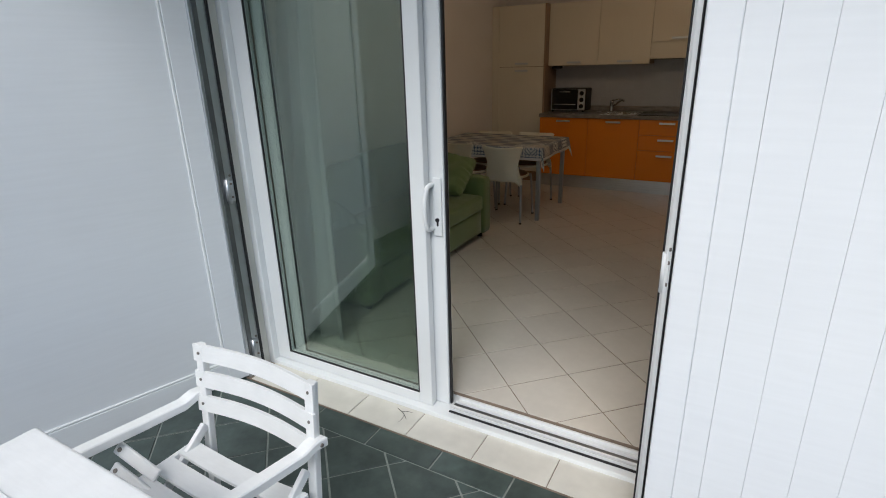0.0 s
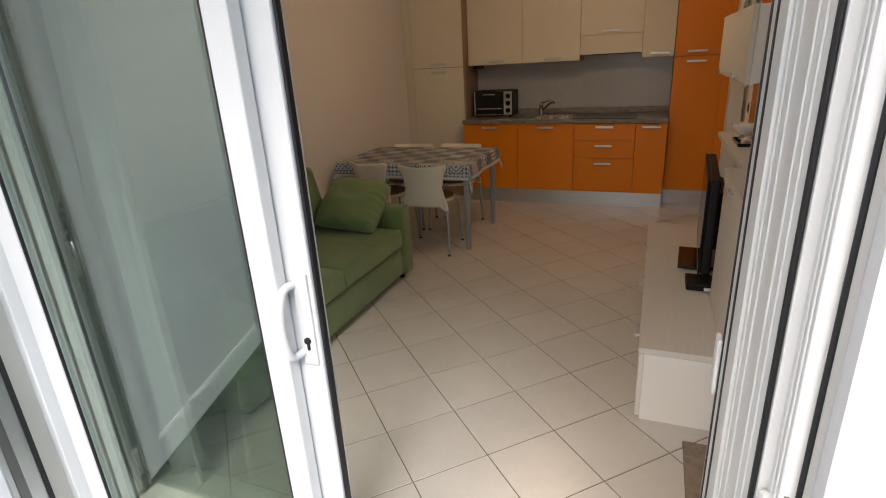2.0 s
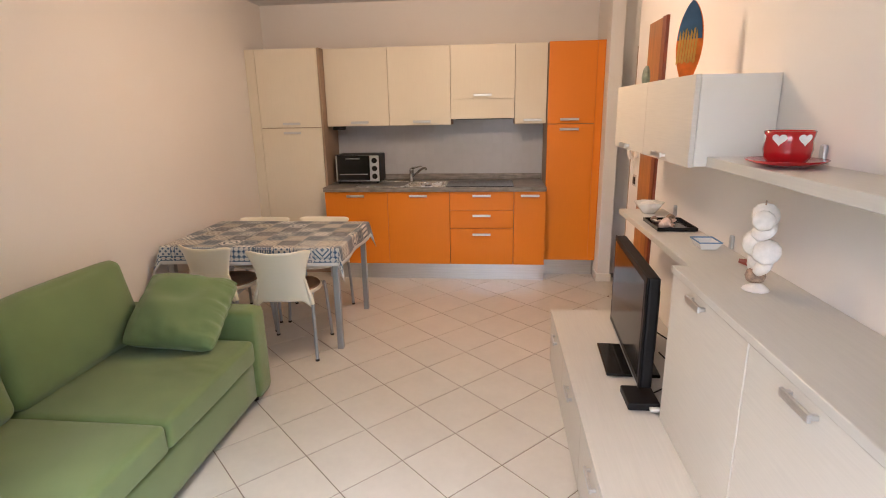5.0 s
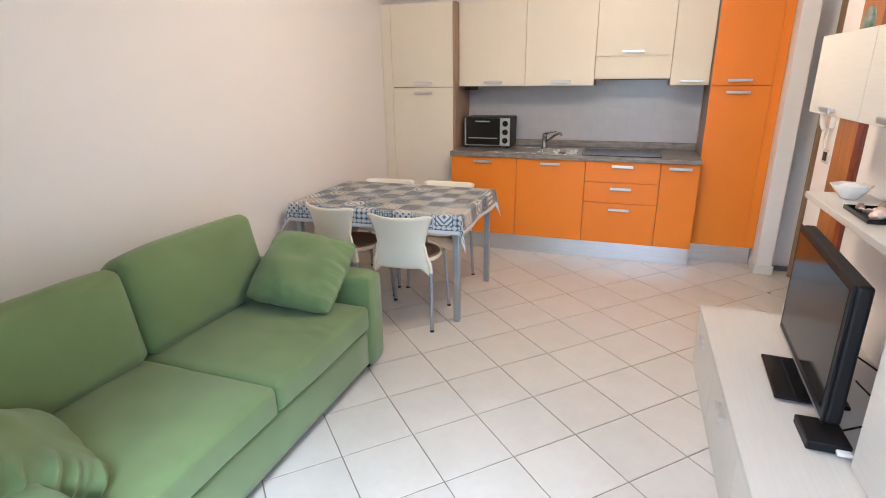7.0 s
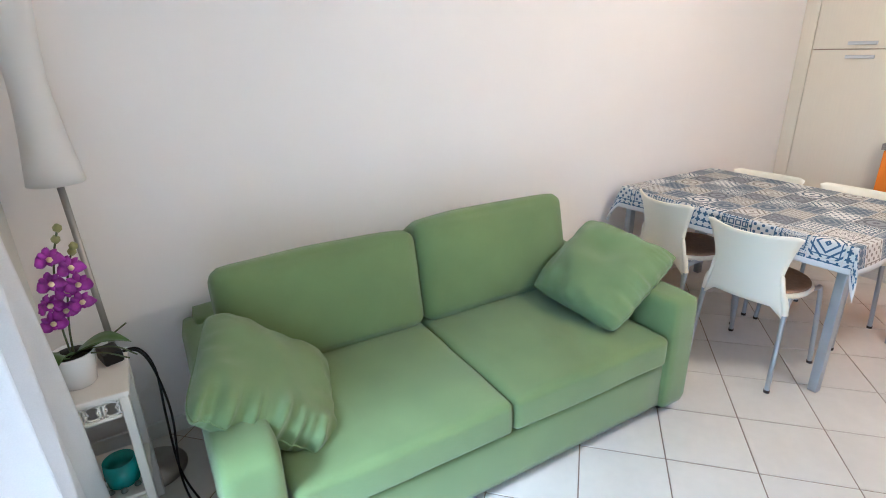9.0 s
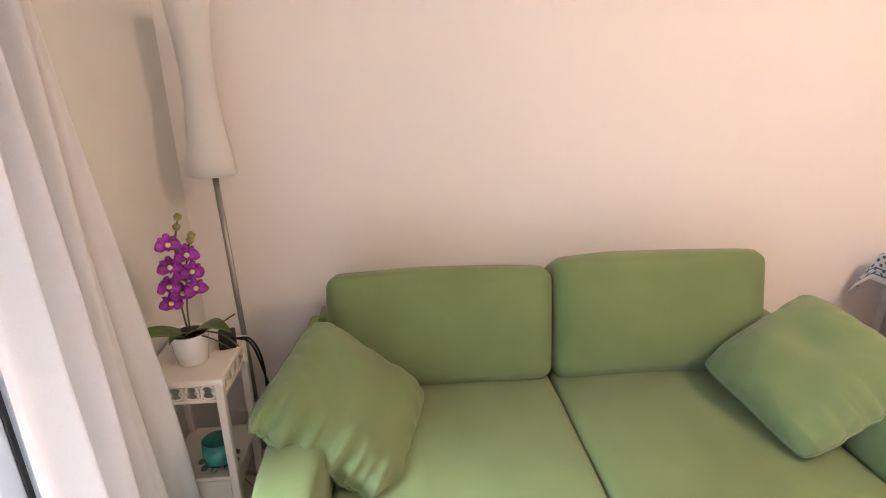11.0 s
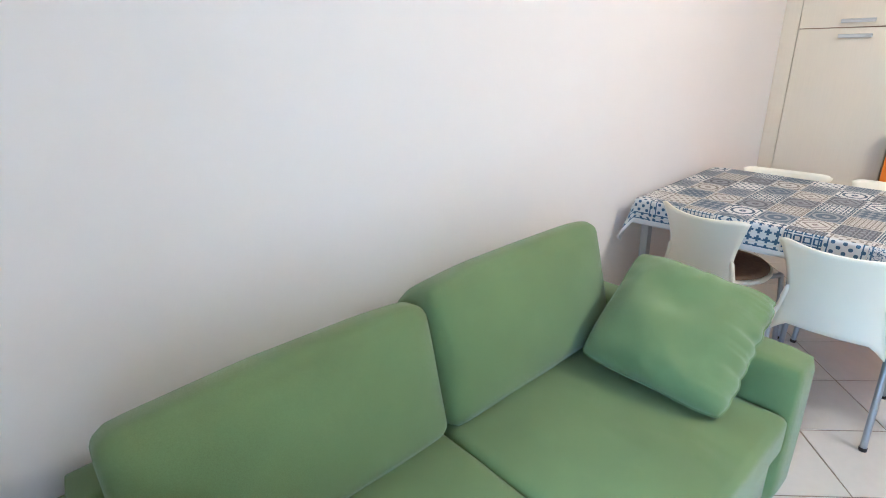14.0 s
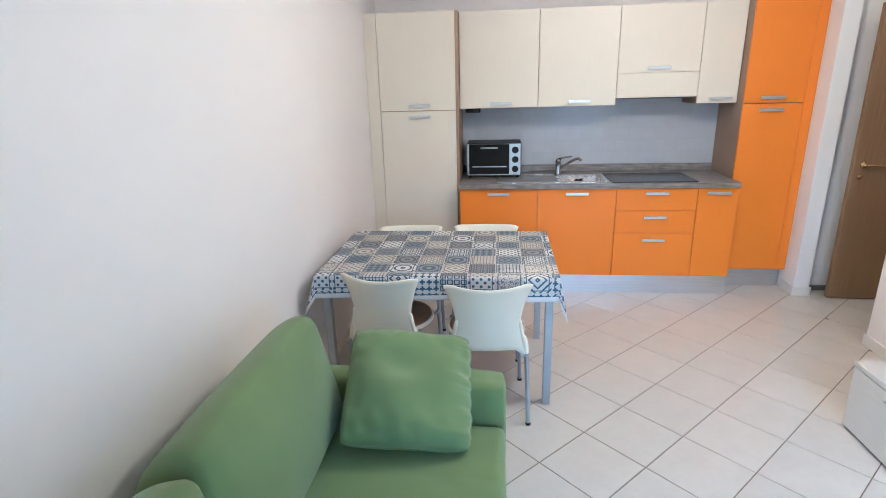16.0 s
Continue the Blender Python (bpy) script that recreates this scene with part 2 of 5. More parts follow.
def cloth_material():
    """Patchwork of square tiles, each with one of several ornaments in blue, grey and beige."""
    m = bpy.data.materials.new("patchwork_cloth")
    m.use_nodes = True
    t, links = m.node_tree.nodes, m.node_tree.links
    b = t["Principled BSDF"]
    b.inputs["Roughness"].default_value = 0.6
    b.inputs["Specular IOR Level"].default_value = 0.2

    def math_node(op, a, c=None, d=None):
        n = t.new("ShaderNodeMath")
        n.operation = op
        for i, v in enumerate((a, c, d)):
            if v is None:
                continue
            if isinstance(v, (int, float)):
                n.inputs[i].default_value = v
            else:
                links.new(v, n.inputs[i])
        return n.outputs[0]

    def mix_colour(f, a, c):
        n = t.new("ShaderNodeMix")
        n.data_type = "RGBA"
        if isinstance(f, (int, float)):
            n.inputs[0].default_value = f
        else:
            links.new(f, n.inputs[0])
        for i, v in ((6, a), (7, c)):
            if isinstance(v, tuple):
                n.inputs[i].default_value = (*v, 1)
            else:
                links.new(v, n.inputs[i])
        return n.outputs[2]

    uv = t.new("ShaderNodeUVMap")
    sep = t.new("ShaderNodeSeparateXYZ")
    links.new(uv.outputs[0], sep.inputs[0])
    cell = 0.138
    u, v = math_node("DIVIDE", sep.outputs[0], cell), math_node("DIVIDE", sep.outputs[1], cell)
    iu, iv = math_node("FLOOR", u), math_node("FLOOR", v)
    fu, fv = math_node("FRACT", u), math_node("FRACT", v)
    ids = t.new("ShaderNodeCombineXYZ")
    links.new(iu, ids.inputs[0])
    links.new(iv, ids.inputs[1])
    white = t.new("ShaderNodeTexWhiteNoise")
    white.noise_dimensions = "3D"
    links.new(ids.outputs[0], white.inputs["Vector"])
    r = white.outputs["Value"]
    white2 = t.new("ShaderNodeTexWhiteNoise")
    white2.noise_dimensions = "4D"
    white2.inputs["W"].default_value = 3.3
    links.new(ids.outputs[0], white2.inputs["Vector"])
    parity = math_node("FLOORED_MODULO", math_node("ADD", iu, iv), 2.0)
    r2 = math_node("ADD", math_node("MULTIPLY", white2.outputs["Value"], 0.42), math_node("MULTIPLY", parity, 0.44))
    du, dv = math_node("ABSOLUTE", math_node("SUBTRACT", fu, 0.5)), math_node("ABSOLUTE", math_node("SUBTRACT", fv, 0.5))
    tau = 2 * math.pi

    def wave(x, k):
        return math_node("SINE", math_node("MULTIPLY", x, tau * k))

    lattice = math_node("GREATER_THAN", math_node("MULTIPLY", wave(fu, 3.5), wave(fv, 3.5)), 0.38)
    diamonds = math_node("GREATER_THAN", math_node("SINE", math_node("MULTIPLY", math_node("ADD", du, dv), tau * 4.0)), 0.50)
    radius = math_node("SQRT", math_node("ADD", math_node("MULTIPLY", du, du), math_node("MULTIPLY", dv, dv)))
    rings = math_node("GREATER_THAN", math_node("SINE", math_node("MULTIPLY", radius, tau * 4.0)), 0.50)
    cross_u, cross_v = math_node("ABSOLUTE", math_node("SUBTRACT", math_node("FRACT", math_node("MULTIPLY", fu, 4)), 0.5)), math_node("ABSOLUTE", math_node("SUBTRACT", math_node("FRACT", math_node("MULTIPLY", fv, 4)), 0.5))
    crosses = math_node("MULTIPLY", math_node("LESS_THAN", math_node("MINIMUM", cross_u, cross_v), 0.14), math_node("LESS_THAN", math_node("MAXIMUM", cross_u, cross_v), 0.38))
    stripes = math_node("GREATER_THAN", math_node("MAXIMUM", wave(fu, 8), wave(fv, 8)), 0.70)
    links_grid = math_node("LESS_THAN", math_node("ABSOLUTE", math_node("SUBTRACT", math_node("MAXIMUM", cross_u, cross_v), 0.34)), 0.09)
    pattern = lattice
    for limit, other in ((0.18, diamonds), (0.36, rings), (0.52, crosses), (0.70, stripes), (0.84, links_grid)):
        pick = math_node("GREATER_THAN", r, limit)
        pattern = math_node("ADD", math_node("MULTIPLY", pattern, math_node("SUBTRACT", 1.0, pick)), math_node("MULTIPLY", other, pick))
    scroll = t.new("ShaderNodeTexNoise")
    scroll.inputs["Scale"].default_value, scroll.inputs["Detail"].default_value = 95.0, 1
    links.new(uv.outputs[0], scroll.inputs["Vector"])
    vine = math_node("LESS_THAN", math_node("ABSOLUTE", math_node("SUBTRACT", scroll.outputs["Fac"], 0.5)), 0.035)
    curled = math_node("GREATER_THAN", r2, 0.80)
    pattern = math_node("ADD", math_node("MULTIPLY", pattern, math_node("SUBTRACT", 1.0, curled)), math_node("MULTIPLY", vine, curled))
    quarter = math_node("LESS_THAN", math_node("ABSOLUTE", math_node("SUBTRACT", math_node("MAXIMUM", du, dv), 0.40)), 0.018)
    pattern = math_node("MAXIMUM", pattern, quarter)
    ground = mix_colour(math_node("GREATER_THAN", r2, 0.22), (0.68, 0.67, 0.64), (0.57, 0.55, 0.51))
    ground = mix_colour(math_node("GREATER_THAN", r2, 0.42), ground, (0.26, 0.27, 0.29))
    ground = mix_colour(math_node("GREATER_THAN", r2, 0.52), ground, (0.105, 0.140, 0.190))
    ground = mix_colour(math_node("GREATER_THAN", r2, 0.80), ground, (0.66, 0.63, 0.58))
    ink = mix_colour(math_node("GREATER_THAN", r2, 0.22), (0.07, 0.10, 0.15), (0.23, 0.205, 0.18))
    ink = mix_colour(math_node("GREATER_THAN", r2, 0.42), ink, (0.105, 0.11, 0.13))
    ink = mix_colour(math_node("GREATER_THAN", r2, 0.52), ink, (0.30, 0.31, 0.325))
    ink = mix_colour(math_node("GREATER_THAN", r2, 0.80), ink, (0.14, 0.13, 0.13))
    border = math_node("LESS_THAN", sep.outputs[1], 4.50)
    ink = mix_colour(border, ink, (0.06, 0.12, 0.21))
    ground = mix_colour(border, ground, (0.58, 0.60, 0.60))
    colour = mix_colour(pattern, ground, ink)
    edge = math_node("GREATER_THAN", math_node("MAXIMUM", du, dv), 0.486)
    colour = mix_colour(edge, colour, (0.56, 0.545, 0.51))
    far_u = math_node("ABSOLUTE", math_node("SUBTRACT", sep.outputs[0], -2.0975))
    far_v = math_node("ABSOLUTE", math_node("SUBTRACT", sep.outputs[1], 4.9225))
    hem = math_node("MAXIMUM", math_node("GREATER_THAN", far_u, 0.7145), math_node("GREATER_THAN", far_v, 0.5245))
    colour = mix_colour(hem, colour, (0.66, 0.67, 0.67))
    links.new(colour, b.inputs["Base Color"])
    return m


CLOTH = cloth_material()


def white_streak(m, amount):
    """A little see-through for thin cloth and paper."""
    t, links = m.node_tree.nodes, m.node_tree.links
    thin, mix = t.new("ShaderNodeBsdfTranslucent"), t.new("ShaderNodeMixShader")
    thin.inputs["Color"].default_value = (0.85, 0.84, 0.83, 1)
    mix.inputs[0].default_value = amount
    links.new(t["Principled BSDF"].outputs[0], mix.inputs[1])
    links.new(thin.outputs[0], mix.inputs[2])
    links.new(mix.outputs[0], t["Material Output"].inputs["Surface"])


white_streak(CURTAIN, 0.4)
white_streak(SHADE, 0.3)

# ---- mesh helpers ----
ORIGIN = {}


def thing(name, label, category, at=(0, 0, 0), group="", kind="", turn=0.0, world_coords=True):
    """An empty at the thing's base. Its parts are given in world metres, or in its own if world_coords is off."""
    ob = new(name)
    ob.empty_display_size = 0.1
    ob.matrix_world = pose(at[0], at[1], at[2], 0, 0, turn)
    ORIGIN[ob.name] = Vector(at) if world_coords else Vector((0, 0, 0))
    return tagged(ob, label, category, group, kind)


def part(name, bm, material, parent=None, label="", smooth=False, bevel=0.0):
    mesh = bpy.data.meshes.new(name)
    root = parent
    while root is not None and root.parent is not None:
        root = root.parent
    if root is not None and root.name in ORIGIN:
        bmesh.ops.translate(bm, verts=bm.verts, vec=-ORIGIN[root.name])
    bmesh.ops.recalc_face_normals(bm, faces=bm.faces)
    if smooth:
        for f in bm.faces:
            f.smooth = True
    bm.to_mesh(mesh)
    bm.free()
    mesh.materials.append(material)
    ob = new(name, mesh)
    if parent is not None:
        ob.parent = parent
    if label:
        ob["label"] = label
    return ob


def solid(name, bm, material, label="", category="", group="", kind="", smooth=False):
    """A thing that is one mesh."""
    return tagged(part(name, bm, material, None, "", smooth), label, category, group, kind)


def box(x0, x1, y0, y1, z0, z1, r=0.0, seg=1, bm=None, turn=None):
    made = bmesh.new()
    bmesh.ops.create_cube(made, size=1)
    for v in made.verts:
        v.co = Vector((x0 + (v.co.x + 0.5) * (x1 - x0), y0 + (v.co.y + 0.5) * (y1 - y0), z0 + (v.co.z + 0.5) * (z1 - z0)))
    if r:
        bmesh.ops.bevel(made, geom=made.edges[:], offset=r, segments=seg, affect="EDGES", profile=0.5)
    if turn is not None:
        bmesh.ops.transform(made, matrix=turn, verts=made.verts)
    if bm is None:
        return made
    return merge(bm, made)


def merge(bm, other):
    table = [bm.verts.new(v.co) for v in other.verts]
    other.verts.index_update()
    for f in other.faces:
        try:
            g = bm.faces.new([table[v.index] for v in f.verts])
            g.smooth = f.smooth
        except ValueError:
            pass
    other.free()
    return bm


def soft_box(x0, x1, y0, y1, z0, z1, r, bulge=(0, 0, 0), cuts=8, wrinkle=0.0, seed=0.0, m=None):
    """A padded block: rounded edges, faces swelling by bulge along x, y and z."""
    bm = bmesh.new()
    bmesh.ops.create_cube(bm, size=2)
    bmesh.ops.subdivide_edges(bm, edges=bm.edges[:], cuts=cuts, use_grid_fill=True)
    c = Vector(((x0 + x1) / 2, (y0 + y1) / 2, (z0 + z1) / 2))
    h = Vector(((x1 - x0) / 2, (y1 - y0) / 2, (z1 - z0) / 2))
    rr = min(r, *h)
    for v in bm.verts:
        s = v.co.copy()
        e = Vector([math.copysign(abs(s[i]) ** 0.75, s[i]) for i in range(3)])
        p = Vector([e[i] * h[i] for i in range(3)])
        core = Vector([max(-(h[i] - rr), min(h[i] - rr, p[i])) for i in range(3)])
        d = p - core
        if d.length > 1e-6:
            p = core + d.normalized() * rr
        u = s
        fall = [(1 - u[1] ** 2) * (1 - u[2] ** 2), (1 - u[0] ** 2) * (1 - u[2] ** 2), (1 - u[0] ** 2) * (1 - u[1] ** 2)]
        for i in range(3):
            if abs(s[i]) > 0.5:
                p[i] += math.copysign(bulge[i] * fall[i], s[i])
        if wrinkle:
            p += noise.noise_vector(p * 5 + Vector((seed, seed, seed))) * wrinkle
        v.co = p + c
    if m is not None:
        bmesh.ops.transform(bm, matrix=m, verts=bm.verts)
    return bm


def tube(points, radius, n=10, bm=None, cap=True):
    bm = bm or bmesh.new()
    pts = [Vector(p) for p in points]
    radii = radius if isinstance(radius, (list, tuple)) else [radius] * len(pts)
    side, rings = None, []
    for i, p in enumerate(pts):
        d = (pts[min(i + 1, len(pts) - 1)] - pts[max(i - 1, 0)]).normalized()
        if side is None:
            side = d.orthogonal().normalized()
        side = (side - d * side.dot(d)).normalized()
        up = d.cross(side)
        rings.append([bm.verts.new(p + (side * math.cos(a) + up * math.sin(a)) * radii[i]) for a in (2 * math.pi * k / n for k in range(n))])
    for a, b in zip(rings, rings[1:]):
        for k in range(n):
            bm.faces.new((a[k], a[(k + 1) % n], b[(k + 1) % n], b[k])).smooth = True
    if cap:
        bm.faces.new(rings[0][::-1])
        bm.faces.new(rings[-1])
    return bm


def lathe(profile, at=(0, 0, 0), n=32, bm=None, squash=(1, 1)):
    bm = bm or bmesh.new()
    rings = []
    for r, z in profile:
        rings.append([bm.verts.new((at[0] + squash[0] * r * math.cos(2 * math.pi * k / n), at[1] + squash[1] * r * math.sin(2 * math.pi * k / n), at[2] + z)) for k in range(n)])
    for a, b in zip(rings, rings[1:]):
        for k in range(n):
            bm.faces.new((a[k], a[(k + 1) % n], b[(k + 1) % n], b[k])).smooth = True
    bm.faces.new(rings[0][::-1])
    bm.faces.new(rings[-1])
    return bm


def curve_points(points, n=24):
    """A smooth line through a few points."""
    pts = [Vector(p) for p in points]
    pts = [pts[0] * 2 - pts[1]] + pts + [pts[-1] * 2 - pts[-2]]
    out = []
    for i in range(1, len(pts) - 2):
        a, b, c, d = pts[i - 1:i + 3]
        for k in range(n):
            s = k / n
            out.append(0.5 * (2 * b + (c - a) * s + (2 * a - 5 * b + 4 * c - d) * s * s + (3 * b - a - 3 * c + d) * s ** 3))
    return out + [pts[-2]]


def sheet(grid, thick, bm=None):
    """A thin solid from a grid of points."""
    bm = bm or bmesh.new()
    rows = [[bm.verts.new(p) for p in row] for row in grid]
    for i in range(len(rows) - 1):
        for j in range(len(rows[0]) - 1):
            bm.faces.new((rows[i][j], rows[i][j + 1], rows[i + 1][j + 1], rows[i + 1][j])).smooth = True
    bmesh.ops.recalc_face_normals(bm, faces=bm.faces)
    bmesh.ops.solidify(bm, geom=bm.faces[:], thickness=thick)
    return bm


def clip_polygon(poly, x0, x1, y0, y1):
    for axis, limit, sign in ((0, x0, 1), (0, x1, -1), (1, y0, 1), (1, y1, -1)):
        out = []
        for a, b in zip(poly, poly[1:] + poly[:1]):
            da, db = sign * (a[axis] - limit), sign * (b[axis] - limit)
            if da >= 0:
                out.append(a)
            if da * db < 0:
                s = da / (da - db)
                out.append((a[0] + s * (b[0] - a[0]), a[1] + s * (b[1] - a[1])))
        poly = out
        if len(poly) < 3:
            return []
    return poly


def area(poly):
    return abs(sum(a[0] * b[1] - b[0] * a[1] for a, b in zip(poly, poly[1:] + poly[:1]))) / 2


# ---- structure ----
WEST, EAST, SOUTH, NORTH, HIGH = -2.81, 0.53, 1.62, 6.73, 2.62
floor = solid("floor", box(WEST - 0.1, 2.3, 1.578, 7.3, -0.12, -0.003), GROUT, "pale square floor tiles laid diagonally with brown joints", "floor", kind="structure")
ceiling = solid("ceiling", box(WEST - 0.2, 2.4, 1.22, 7.4, HIGH, HIGH + 0.15), CEIL, "plain white painted ceiling of the living room", "ceiling", kind="structure")
solid("wall_west", box(WEST - 0.2, WEST, 1.22, 7.0, -0.1, HIGH), PAINT, "plain cream white painted wall behind the sofa", "wall", kind="structure")
solid("wall_north", box(WEST, 0.61, NORTH, NORTH + 0.2, -0.1, HIGH), PAINT, "cream white painted wall behind the kitchen units", "wall", kind="structure")
solid("wall_pier", box(0.495, 0.61, 6.12, NORTH, -0.1, HIGH, 0.004), PAINT, "white painted wall end beside the orange tall unit", "wall", kind="structure")

bm = box(EAST, EAST + 0.1, 1.62, 4.72, -0.1, HIGH)
box(EAST, EAST + 0.1, 5.02, 5.31, -0.1, HIGH, bm=bm)
box(EAST, EAST + 0.1, 4.72, 5.02, 2.102, HIGH, bm=bm)
solid("wall_east", bm, PAINT, "cream white painted wall behind the television unit", "wall", kind="structure")

bm = box(WEST, -1.96, 1.24, SOUTH, -0.1, HIGH)
box(0.072, 5.0, 1.24, SOUTH, -0.1, HIGH, bm=bm)
box(-1.96, 0.072, 1.24, SOUTH, 2.28, HIGH, bm=bm)
solid("wall_south", bm, REVEAL, "white painted wall around the sliding balcony door", "wall", kind="structure")

bm = box(0.61, 2.2, 6.27, 6.45, -0.1, HIGH)
box(2.2, 2.4, 4.6, 6.45, -0.1, HIGH, bm=bm)
box(0.63, 2.2, 4.45, 4.6, -0.1, HIGH, bm=bm)
solid("wall_hall", bm, PAINT, "plain painted walls of the small hallway", "wall", kind="structure")

bm = box(WEST, WEST + 0.012, SOUTH, 6.2, 0, 0.075, 0.003)
solid("baseboard", bm, WHITE_LACQ, "low white skirting along the sofa wall", "skirting", kind="structure")
bm = box(0.483, 0.495, 6.12, 6.29, 0, 0.075, 0.003)
box(0.483, 0.622, 6.108, 6.12, 0, 0.075, 0.003, bm=bm)
solid("trim", bm, WHITE_LACQ, "low white skirting round the wall end", "skirting", kind="structure")
bm = box(EAST - 0.012, EAST, 5.02, 5.322, 0, 0.075, 0.003)
solid("trim", bm, WHITE_LACQ, "low white skirting on the hallway corner", "skirting", kind="structure")

# Balcony: floor, sill, side walls, parapet, ground.
balcony_floor = solid("balcony_floor", box(-2.75, 5.0, -1.6, 1.24, -0.2, -0.050), SLATE_GROUT, "dark green slate balcony tiles with pale joints", "floor", kind="structure")
sill = solid("door_sill", box(-1.96, 0.036, 1.227, 1.49, -0.2, -0.040), GROUT, "pale tiled sill under the balcony door", "sill", kind="structure")
solid("wall_balcony_side", box(-2.95, -2.75, -1.8, 1.24, -0.2, 2.9), PLASTER, "pale plastered side wall of the balcony", "wall", kind="structure")
solid("wall_balcony_end", box(5.0, 5.2, -1.8, 1.62, -0.2, 1.2), PLASTER, "pale plastered end wall of the balcony", "wall", kind="structure")
solid("parapet", box(-2.75, 5.0, -1.8, -1.6, -0.2, 0.85), PLASTER, "pale plastered balcony parapet", "parapet", kind="structure")
solid("wall_above", box(-2.95, 5.0, 1.30, 1.62, HIGH + 0.151, 3.3), PLASTER, "plain plastered outer wall above the balcony door", "wall", kind="structure")
# Unseen slab, added so daylight reaches the room at a lower angle.
solid("balcony_ceiling", box(-2.95, 5.2, 0.15, 1.299, 2.80, 2.95), PLASTER, "added unseen slab blocking high sky light over the balcony", "ceiling", kind="structure")
bm = bmesh.new()
ring = [bm.verts.new((900 * math.cos(a), 900 * math.sin(a), -0.25)) for a in (2 * math.pi * k / 48 for k in range(48))]
bm.faces.new(ring)
solid("ground", bm, GROUND, "pale paved ground outside", "ground", kind="structure")


# Sliding door: outer frame, two leaves slid one behind the other.
door = thing("door_1", "white framed sliding glass balcony door, slid open", "sliding door", (-0.95, 1.46, -0.04), kind="structure")
part("jamb", box(-1.965, -1.925, 1.40, 1.56, -0.04, 2.28, 0.003), PVC, door)
jamb = part("jamb", box(0.036, 0.071, 1.412, 1.56, -0.04, 2.28, 0.003), PVC, door)
part("gasket", box(0.0345, 0.0365, 1.530, 1.544, -0.03, 2.27), RUBBER, jamb, "black rubber seal")
part("gasket", box(0.0345, 0.0365, 1.478, 1.491, -0.03, 2.27), RUBBER, jamb, "black rubber seal")
channel = part("channel", box(0.0405, 0.071, 1.193, 1.411, -0.04, 2.27, 0.001), PVC, jamb, "pale painted channel")
for y0, y1 in ((1.225, 1.232), (1.262, 1.267), (1.335, 1.343), (1.378, 1.384)):
    part("rib", box(0.0375, 0.0403, y0, y1, -0.04, 2.27, 0.001), PVC, channel)
part("gasket", box(0.0375, 0.0435, 1.182, 1.192, -0.03, 2.27, 0.002), RUBBER, jamb, "black rubber seal")
part("filler_strip", box(0.0440, 0.071, 1.177, 1.1925, -0.04, 2.27, 0.001), PVC, jamb)
part("strike_plate", box(0.026, 0.0345, 1.536, 1.572, 0.895, 1.015, 0.002), PVC, jamb)
part("head", box(-1.925, 0.034, 1.40, 1.56, 2.22, 2.28, 0.003), PVC, door)
bm = box(-1.925, 0.034, 1.40, 1.575, -0.04, -0.014, 0.002)
for y in (1.455, 1.475, 1.512, 1.548):
    box(-0.83, 0.034, y - 0.004, y + 0.004, -0.014, 0.0, 0.001, bm=bm)
track = part("track", bm, PVC, door)
part("rail", box(-0.83, 0.034, 1.484, 1.502, -0.014, -0.006), DARK_ALU, track, "dark metal groove")
for y in (1.441, 1.463):
    part("rail", box(-0.83, 0.034, y - 0.005, y + 0.004, -0.0139, -0.008), RUBBER, track, "black rubber threshold strip")


def door_leaf(x0, x1, y0, y1, wide_l, wide_r):
    top, low = 2.21, -0.012
    leaf = part("leaf", box(x0, x0 + wide_l, y0, y1, low, top, 0.005, 2), PVC, door)
    part("stile", box(x1 - wide_r, x1, y0, y1, low, top, 0.005, 2), PVC, leaf)
    part("bottom_rail", box(x0 + wide_l, x1 - wide_r, y0, y1, low, low + 0.052, 0.004, 2), PVC, leaf)
    part("top_rail", box(x0 + wide_l, x1 - wide_r, y0, y1, top - 0.07, top, 0.004, 2), PVC, leaf)
    g = 0.007
    a, c, d, e = x0 + wide_l, x1 - wide_r, low + 0.052, top - 0.07
    bm = box(a, a + g, y0 + 0.004, y0 + 0.012, d, e)
    box(c - g, c, y0 + 0.004, y0 + 0.012, d, e, bm=bm)
    box(a + g, c - g, y0 + 0.004, y0 + 0.012, d, d + g, bm=bm)
    box(a + g, c - g, y0 + 0.004, y0 + 0.012, e - g, e, bm=bm)
    part("gasket", bm, RUBBER, leaf, "black rubber seal")
    ym = (y0 + y1) / 2
    pane = part("pane", box(a - 0.004, c + 0.004, ym - 0.004, ym + 0.004, d - 0.004, e + 0.004), GLASS, leaf, "greenish clear glass")
    pane.visible_shadow = False
    return leaf


leaf = door_leaf(-1.925, -0.918, 1.436, 1.476, 0.088, 0.070)
leaf = door_leaf(-1.84, -0.853, 1.484, 1.530, 0.075, 0.150)
part("edge_seal", box(-0.853, -0.845, 1.492, 1.512, -0.01, 2.2, 0.002), RUBBER, leaf, "black rubber edge seal")
part("edge_seal", box(-1.846, -1.828, 1.5305, 1.538, -0.01, 2.2, 0.002), RUBBER, leaf, "black rubber edge seal")
part("handle", tube(curve_points([(-0.903, 1.484, 1.055), (-0.907, 1.445, 1.05), (-0.912, 1.428, 1.00), (-0.913, 1.427, 0.93), (-0.910, 1.442, 0.872), (-0.903, 1.484, 0.868)], 6), 0.0105, 10), PVC, leaf, "white curved pull handle")
part("lock_plate", box(-0.903, -0.862, 1.476, 1.485, 0.835, 1.085, 0.003, 2), PVC, leaf)
bm = lathe([(0.009, 0), (0.009, 0.006)], n=16)
bmesh.ops.transform(bm, matrix=pose(-0.882, 1.477, 0.905, 90), verts=bm.verts)
